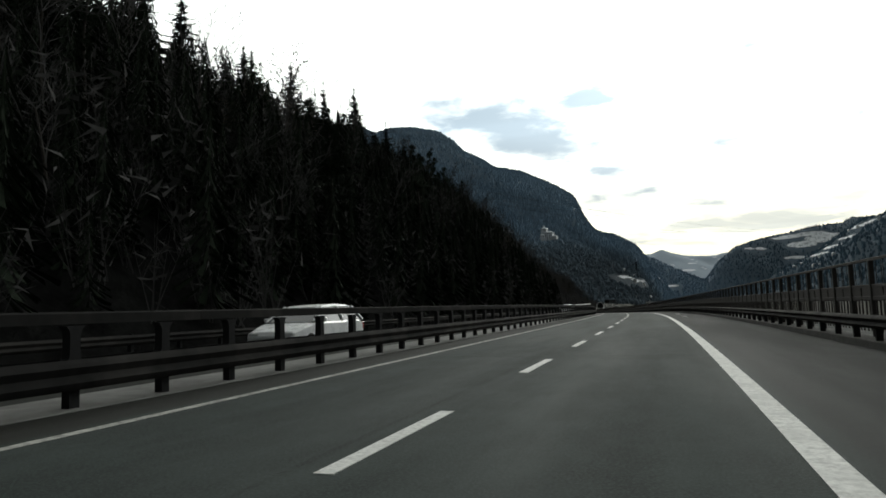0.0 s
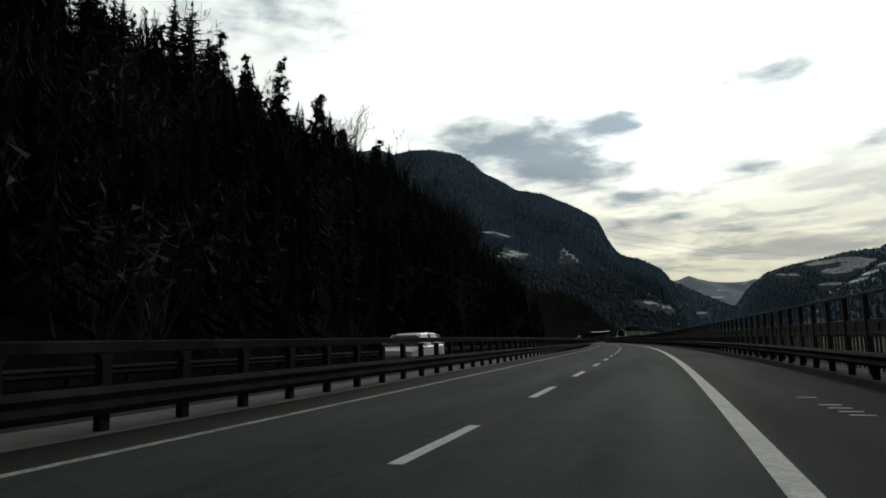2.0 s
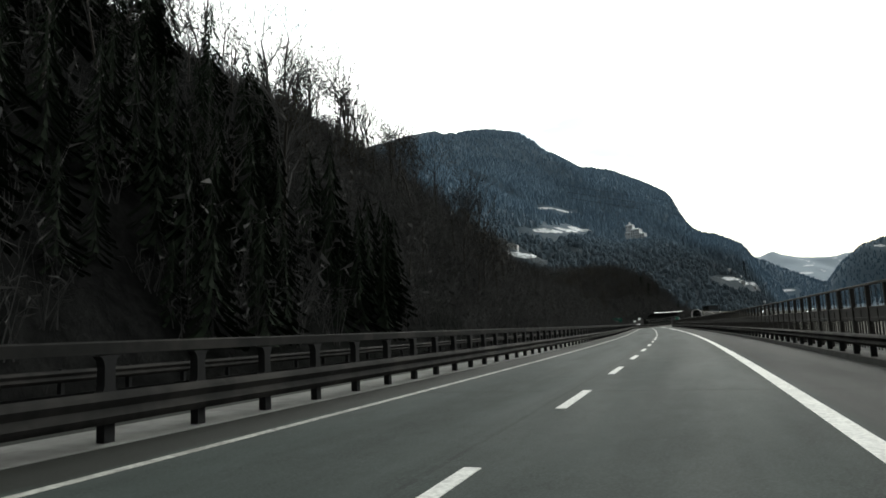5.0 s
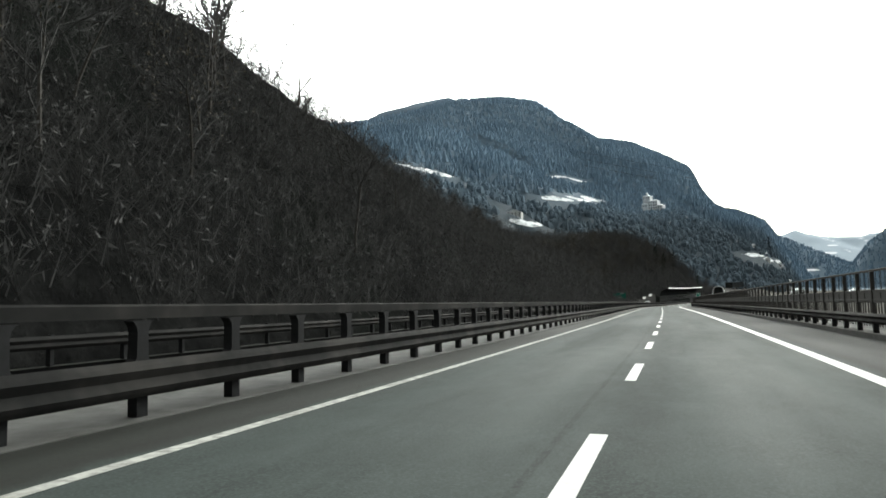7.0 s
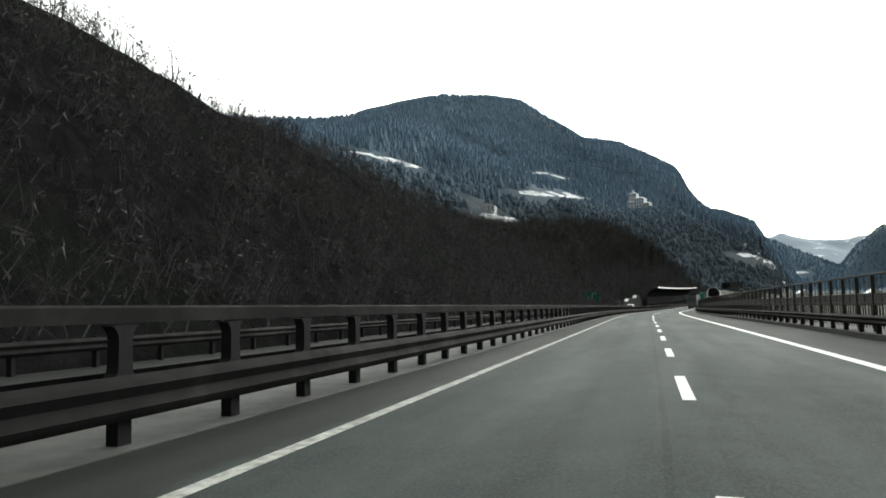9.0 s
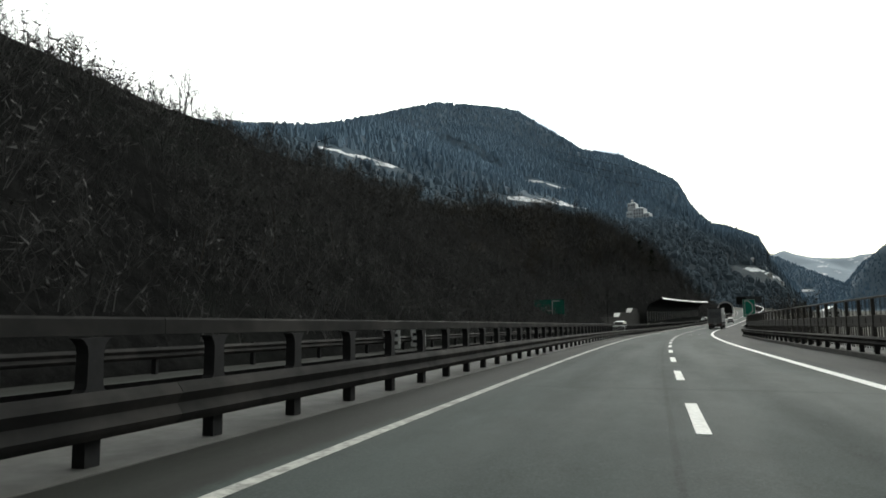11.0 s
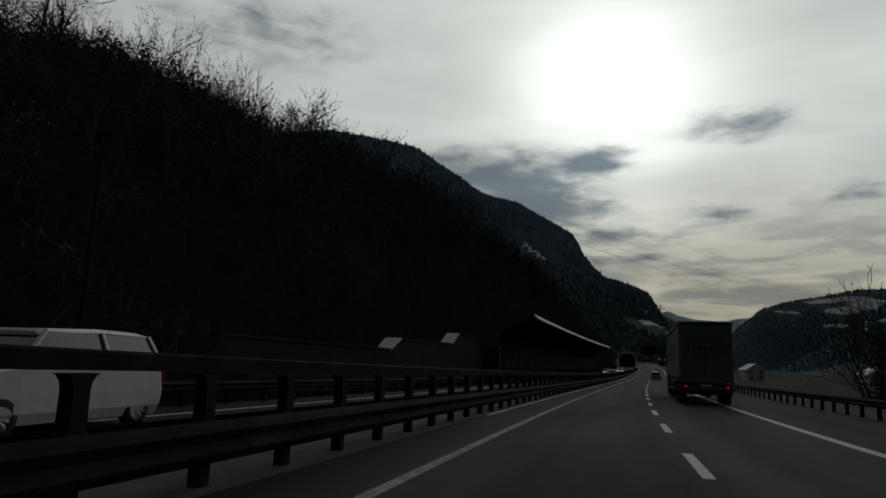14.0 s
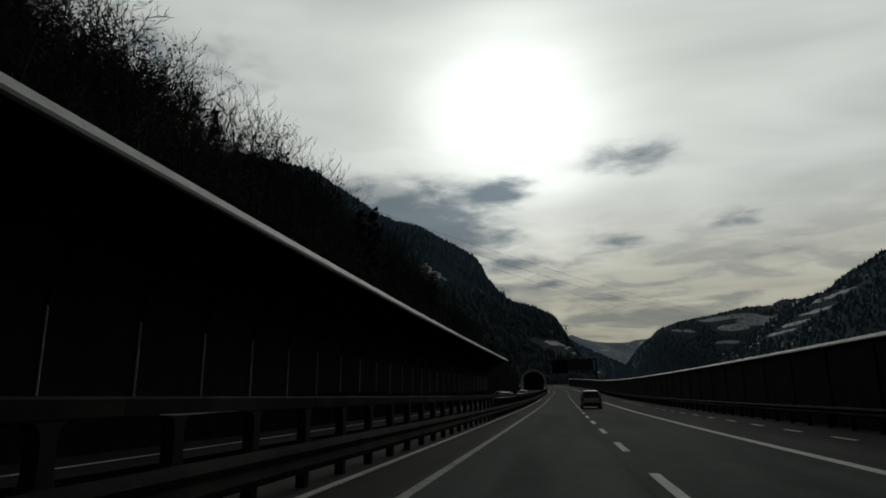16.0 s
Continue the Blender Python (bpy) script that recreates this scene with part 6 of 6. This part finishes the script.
def loft(name, stations, mat, smooth=False):
    """A closed skin through cross-sections, each a list of points."""
    k = len(stations[0])
    v = [p for st in stations for p in st]
    f = []
    for i in range(len(stations) - 1):
        for j in range(k):
            a, b = i * k + j, i * k + (j + 1) % k
            f.append((a, b, b + k, a + k))
    f.append(tuple(range(k)))
    f.append(tuple(range((len(stations) - 1) * k, len(stations) * k))[::-1])
    me = mesh_of(name, v, f, mat, smooth)
    bm = bmesh.new()
    bm.from_mesh(me)
    bmesh.ops.recalc_face_normals(bm, faces=list(bm.faces))
    bm.to_mesh(me)
    bm.free()
    return me


def car(name, m, label, category, paint, shape, lights_on=False, group=""):
    """A car that drives towards +y. shape: (length, width, nose, belt, roof, hood y, screen top y, roof end y, tail y)."""
    L, W, nose, belt, roof, yh, yt, yr, yb = shape
    g = thing(name, m, label, category, group)
    hw = W / 2

    def ring(y, lo, hi, w, top):
        return [(-w * 0.92, y, lo), (-w, y, lo + 0.18), (-w, y, (lo + hi) / 2), (-w * 0.97, y, hi - 0.05), (-w * top, y, hi), (w * top, y, hi), (w * 0.97, y, hi - 0.05), (w, y, (lo + hi) / 2), (w, y, lo + 0.18), (w * 0.92, y, lo)]

    st = [ring(-L / 2, 0.42, belt - 0.22, hw * 0.86, 0.85), ring(-L / 2 + 0.12, 0.26, belt - 0.06, hw * 0.94, 0.88), ring(-L / 2 + 0.7, 0.2, belt, hw, 0.9), ring(yr - 0.1, 0.2, belt, hw, 0.92), ring(yh, 0.2, belt - 0.02, hw, 0.92),
          ring(L / 2 - 0.6, 0.22, nose + 0.06, hw * 0.97, 0.85), ring(L / 2 - 0.12, 0.28, nose - 0.08, hw * 0.88, 0.8), ring(L / 2, 0.42, nose - 0.26, hw * 0.78, 0.8)]
    part("body", loft("body", st, paint, False), g)
    gl = [[(-hw * 0.90, y, belt - 0.04), (-w, y, z), (w, y, z), (hw * 0.90, y, belt - 0.04)] for y, w, z in ((yb, hw * 0.84, belt + 0.02), (yr, hw * 0.66, roof - 0.07), (yt, hw * 0.67, roof - 0.07), (yh, hw * 0.86, belt))]
    part("glasshouse", loft("glasshouse", gl, M_GLASS), g, label="dark tinted windows")
    rf = [[(-hw * 0.68, y, z - 0.07), (-hw * 0.54, y, z), (hw * 0.54, y, z), (hw * 0.68, y, z - 0.07)] for y, z in ((yr - 0.12, roof - 0.05), (yr + 0.25, roof), ((yr + yt) / 2, roof + 0.02), (yt, roof - 0.03), (yt + 0.12, roof - 0.08))]
    part("roof", loft("roof", rf, paint), g)
    for sx in (-1, 1):
        for y0, y1, z0, z1, w0, w1 in ((yt, yh, roof - 0.06, belt, 0.68, 0.90), (yr, yb, roof - 0.06, belt, 0.67, 0.89), ((yt + yr) / 2, (yt + yr) / 2 - 0.05, roof - 0.05, belt, 0.68, 0.91)):
            so = Soup()
            so.limb(Vector((sx * hw * w0, y0, z0)), Vector((sx * hw * w1, y1, z1)), 0.045, 0.05, 4)
            part("pillar", so.mesh("pillar", paint), g)
        part("mirror", box_mesh("mirror", paint, sx * hw * 1.08 - 0.09, sx * hw * 1.08 + 0.09, yh - 0.35, yh - 0.22, belt, belt + 0.13, 0.03), g)
        part("headlight", box_mesh("headlight", M_HEAD if lights_on else M_LAMP_GLASS, sx * hw * 0.62 - 0.16, sx * hw * 0.62 + 0.16, L / 2 - 0.16, L / 2 - 0.05, nose - 0.24, nose - 0.11, 0.02), g)
        part("tail_light", box_mesh("tail_light", M_RED_LENS, sx * hw * 0.82 - 0.09, sx * hw * 0.82 + 0.09, -L / 2 - 0.01, -L / 2 + 0.14, belt - 0.34, belt - 0.08, 0.02), g)
        for y in (L / 2 - 0.85, -L / 2 + 0.8):
            wm = part("wheel", CAR_TYRE, g, Matrix.Translation((sx * (hw - 0.11), y, 0.32)))
            part("rim", CAR_RIM, wm)
    part("bumper", box_mesh("bumper", M_BLACK, -hw * 0.84, hw * 0.84, -L / 2 - 0.03, -L / 2 + 0.1, 0.3, 0.5, 0.03), g)
    part("plate", box_mesh("plate", M_SIGN_WHITE, -0.26, 0.26, -L / 2 - 0.022, -L / 2 - 0.004, belt - 0.36, belt - 0.25), g)
    return g


CAR_TYRE, CAR_RIM = wheel(0.32, 0.21)
HATCH = (4.05, 1.76, 0.80, 0.95, 1.52, 1.05, 0.35, -1.55, -1.95)
ESTATE = (4.6, 1.82, 0.78, 0.95, 1.47, 1.15, 0.40, -1.75, -2.2)
VAN = (4.6, 1.82, 0.90, 1.02, 1.58, 1.45, 0.80, -1.95, -2.25)
OFFROAD = (4.6, 1.88, 1.0, 1.14, 1.76, 1.15, 0.55, -1.95, -2.2)
car("hatchback", place(648.5, 1.0, 0.0), "silver grey hatchback driving ahead, seen from behind", "car", M_SILVER_PAINT, HATCH)
car("white_estate", place(64.0, -8.2, 0.0, math.pi), "white estate car on the opposite carriageway behind the guardrail", "car", M_WHITE_PAINT, ESTATE)
car("white_minivan", place(140.0, -8.2, 0.0, math.pi), "white minivan on the opposite carriageway behind the guardrail", "minivan", M_WHITE_PAINT, VAN)
car("white_offroader", place(530, -11.0, 0.0, math.pi), "white off-road car on the opposite carriageway behind the guardrail", "car", M_WHITE_PAINT, OFFROAD)
for s, d in ((668.0, -8.0), (690.0, -10.6), (716.0, -8.6)):
    car("oncoming_car", place(s, d, 0.0, math.pi), "oncoming car with lit headlights on the opposite carriageway", "car", M_SILVER_PAINT, ESTATE, True, "oncoming cars")


LASHING = box_mesh("lashing_strap", M_BLACK, -0.012, 0.012, -0.02, 0.02, -0.14, 0.09, 0.004)


def truck(m):
    g = thing("articulated_lorry", m, "grey articulated lorry with tarpaulin trailer in the slow lane", "lorry")
    L, w, z0, z1 = 13.6, 1.275, 1.22, 4.08

    def box(name, mat, x0, x1, y0, y1, a, b, bevel=0.0, label="", parent=None):
        return part(name, box_mesh(name, mat, x0, x1, y0, y1, a, b, bevel), parent or g, None, label)

    # curtain sides with a slight billow and seams
    for sx in (-1, 1):
        n, rows = 28, 7

        def bulge(y, z):
            """How far the curtain stands out at a place of the side."""
            i, j = (y - 0.10) / (L - 0.2) * n, (z - z0) / (z1 - 0.16 - z0)
            return (0.018 * math.sin(i * 1.7) + 0.012) * math.sin(math.pi * j)

        def sheet(y0, y1, lo, hi, out, k, m):
            """A patch of the billowing side."""
            v = [(sx * (w - 0.02 + out + bulge(y0 + (y1 - y0) * i / k, lo + (hi - lo) * j / m)), y0 + (y1 - y0) * i / k, lo + (hi - lo) * j / m) for i in range(k + 1) for j in range(m + 1)]
            return v, [(i * (m + 1) + j, i * (m + 1) + j + 1, (i + 1) * (m + 1) + j + 1, (i + 1) * (m + 1) + j) for i in range(k) for j in range(m)]

        v, f = sheet(0.10, L - 0.10, z0, z1 - 0.16, 0.0, n * 2, rows * 2)
        k = len(v)
        v += [(sx * (w - 0.06), p[1], p[2]) for p in v]
        f += [tuple(q + k for q in reversed(face)) for face in f]
        cur = part("curtain", mesh_of("curtain", v, f, M_CURTAIN, True), g, None, "grey tarpaulin curtain with dark print")
        for i in range(6):
            y = 3.05 + i * 1.08
            v, f = sheet(y + 0.12, y + (0.98 if i % 3 else 0.86), 2.18, 3.05, 0.006, 5, 5)
            part("print_shape", mesh_of("print_shape", v, f, M_LETTER), cur)
        for i in range(14):
            y = 0.55 + i * 0.97
            part("strap", box_mesh("strap", M_BLACK, sx * (w + 0.012) - 0.006, sx * (w + 0.012) + 0.006, y - 0.02, y + 0.02, z0 - 0.12, z0 + 0.07), cur)
        box("top_rail", M_TRUCK_FRAME, sx * w - 0.03, sx * w + 0.03, 0, L, z1 - 0.16, z1 + 0.02, 0.01, "pale aluminium roof rail")
        box("side_raft", M_BLACK, sx * w - 0.03, sx * w + 0.015, 0, L, z0 - 0.16, z0 - 0.01, 0.01)
        for z in (0.62, 0.95):
            box("side_guard", M_TRUCK_FRAME, sx * (w - 0.04) - 0.015, sx * (w - 0.04) + 0.015, 5.6, 9.6, z - 0.06, z + 0.06, 0.008, "aluminium side guard rail")
        for y in (1.2, 2.5, 3.8):
            wm = part("wheel", TRUCK_TYRE, g, Matrix.Translation((sx * (w - 0.22), y, 0.50)))
            part("rim", TRUCK_RIM, wm)
        for y in (10.7, 14.45):
            wm = part("wheel", TRUCK_TYRE, g, Matrix.Translation((sx * (w - 0.22), y, 0.50)))
            part("rim", TRUCK_RIM, wm)
        box("tail_light", M_TAIL, sx * 0.98 - 0.065, sx * 0.98 + 0.065, -0.07, -0.02, 0.87, 0.93, 0.01, "lit red tail light")
        box("door_frame", M_TRUCK_FRAME, sx * 1.21 - 0.06, sx * 1.21 + 0.06, -0.03, 0.05, z0 - 0.1, z1 + 0.02, 0.01)
        box("fender", M_BLACK, sx * (w - 0.25) - 0.22, sx * (w - 0.25) + 0.22, 9.95, 11.45, 1.02, 1.10, 0.02)
        box("roof_edge", M_SIGN_WHITE, sx * (w + 0.01) - 0.025, sx * (w + 0.01) + 0.025, 0.05, L - 0.05, z1 - 0.05, z1 + 0.015, 0.008, "pale roof edge strip")
        box("roof_gutter", M_TRUCK_FRAME, sx * (w + 0.005) - 0.02, sx * (w + 0.005) + 0.02, 0.05, L - 0.05, z1 - 0.17, z1 - 0.10, 0.008)
        for i in range(21):
            part("lashing_strap", LASHING, g, Matrix.Translation((sx * (w + 0.022), 0.5 + i * 0.63, z0 + 0.02)))
    box("roof", M_CURTAIN, -w + 0.03, w - 0.03, 0.02, L - 0.02, z1 - 0.04, z1, 0.01)
    box("rear_door", M_CURTAIN, -1.14, -0.006, 0.0, 0.08, z0 + 0.02, z1 - 0.14, 0.01, "grey rear door with dark print")
    box("rear_door", M_CURTAIN, 0.006, 1.14, 0.0, 0.08, z0 + 0.02, z1 - 0.14, 0.01, "grey rear door with dark print")
    box("rear_sill", M_TRUCK_FRAME, -1.14, 1.14, -0.02, 0.06, z0 - 0.12, z0, 0.01)
    box("rear_header", M_BLACK, -1.14, 1.14, -0.03, 0.05, z1 - 0.12, z1 + 0.02, 0.01)
    for z, half, hgt in ((3.15, 0.85, 0.13), (2.75, 0.95, 0.17), (2.36, 0.7, 0.12)):
        n = 7
        for i in range(n):
            x = -half + (i + 0.5) * 2 * half / n
            box("print_shape", M_LETTER, x - half / n * 0.7, x + half / n * 0.7, -0.012, -0.004, z - hgt, z + hgt)
    for x in (-0.62, -0.1, 0.1, 0.62):
        box("lock_rod", M_TRUCK_FRAME, x - 0.02, x + 0.02, -0.045, -0.014, z0 - 0.05, z1 - 0.2, 0.006)
    box("bumper", M_TRUCK_FRAME, -1.22, 1.22, -0.02, 0.1, 0.78, 0.84, 0.01, "pale under-run bumper edge")
    box("bumper_bar", M_BLACK, -1.2, 1.2, 0.0, 0.14, 0.5, 0.76, 0.02)
    box("light_board", M_BLACK, -1.2, 1.2, -0.015, 0.08, 0.845, 1.05, 0.01)
    box("plate", M_SIGN_WHITE, -0.26, 0.26, -0.03, -0.017, 0.89, 1.0)
    box("chassis", M_BLACK, -0.5, 0.5, 0.3, 15.6, 0.72, 1.05, 0.02)
    box("front_wall", M_TRUCK_FRAME, -w + 0.03, w - 0.03, L - 0.06, L, z0, z1 - 0.02, 0.01)
    # cab
    y0, y1 = 13.95, 16.2
    cab = [[(-x, y, a), (-x, y, b), (-x * 0.9, y, c), (x * 0.9, y, c), (x, y, b), (x, y, a)] for y, x, a, b, c in
           ((y0, 1.22, 1.15, 3.35, 3.62), (y0 + 0.9, 1.24, 1.15, 3.35, 3.70), (y1 - 0.35, 1.24, 1.1, 3.0, 3.45), (y1 - 0.08, 1.22, 0.55, 2.6, 3.05), (y1, 1.15, 0.5, 1.9, 2.2))]
    part("cab", loft("cab", cab, M_CAB), g, None, "blue-grey driver's cab")
    box("cab_skirt", M_CAB, -1.2, 1.2, y1 - 0.55, y1 - 0.02, 0.32, 1.0, 0.05)
    for sx in (-1, 1):
        box("side_window", M_GLASS, sx * 1.245 - 0.006, sx * 1.245 + 0.006, y0 + 0.95, y1 - 0.5, 2.05, 2.85, 0.004, "dark side window")
        box("rear_window", M_GLASS, sx * 1.235 - 0.006, sx * 1.235 + 0.006, y0 + 0.35, y0 + 0.78, 2.1, 2.85, 0.004, "dark sleeper window")
        box("mirror", M_BLACK, sx * 1.52 - 0.10, sx * 1.52 + 0.10, y1 - 0.42, y1 - 0.25, 2.25, 2.75, 0.04, "black door mirror")
        box("wide_mirror", M_BLACK, sx * 1.52 - 0.11, sx * 1.52 + 0.11, y1 - 0.42, y1 - 0.25, 1.92, 2.17, 0.04)
        box("mirror_arm", M_BLACK, sx * 1.36 - 0.14, sx * 1.36 + 0.14, y1 - 0.36, y1 - 0.31, 2.77, 2.81, 0.01)
        box("wheel_arch", M_CAB, sx * 1.1 - 0.16, sx * 1.1 + 0.16, y0 - 0.15, y1 - 0.9, 1.02, 1.2, 0.04)
        box("side_tank", M_BLACK, sx * 1.0 - 0.22, sx * 1.0 + 0.22, 12.0, 13.6, 0.45, 1.0, 0.06)
    box("roof_spoiler", M_CAB, -1.1, 1.1, y0 - 0.1, y0 + 0.7, 3.65, 3.92, 0.08)
    return g


TRUCK_TYRE, TRUCK_RIM = wheel(0.50, 0.34)
truck(place(556.0, 2.72))
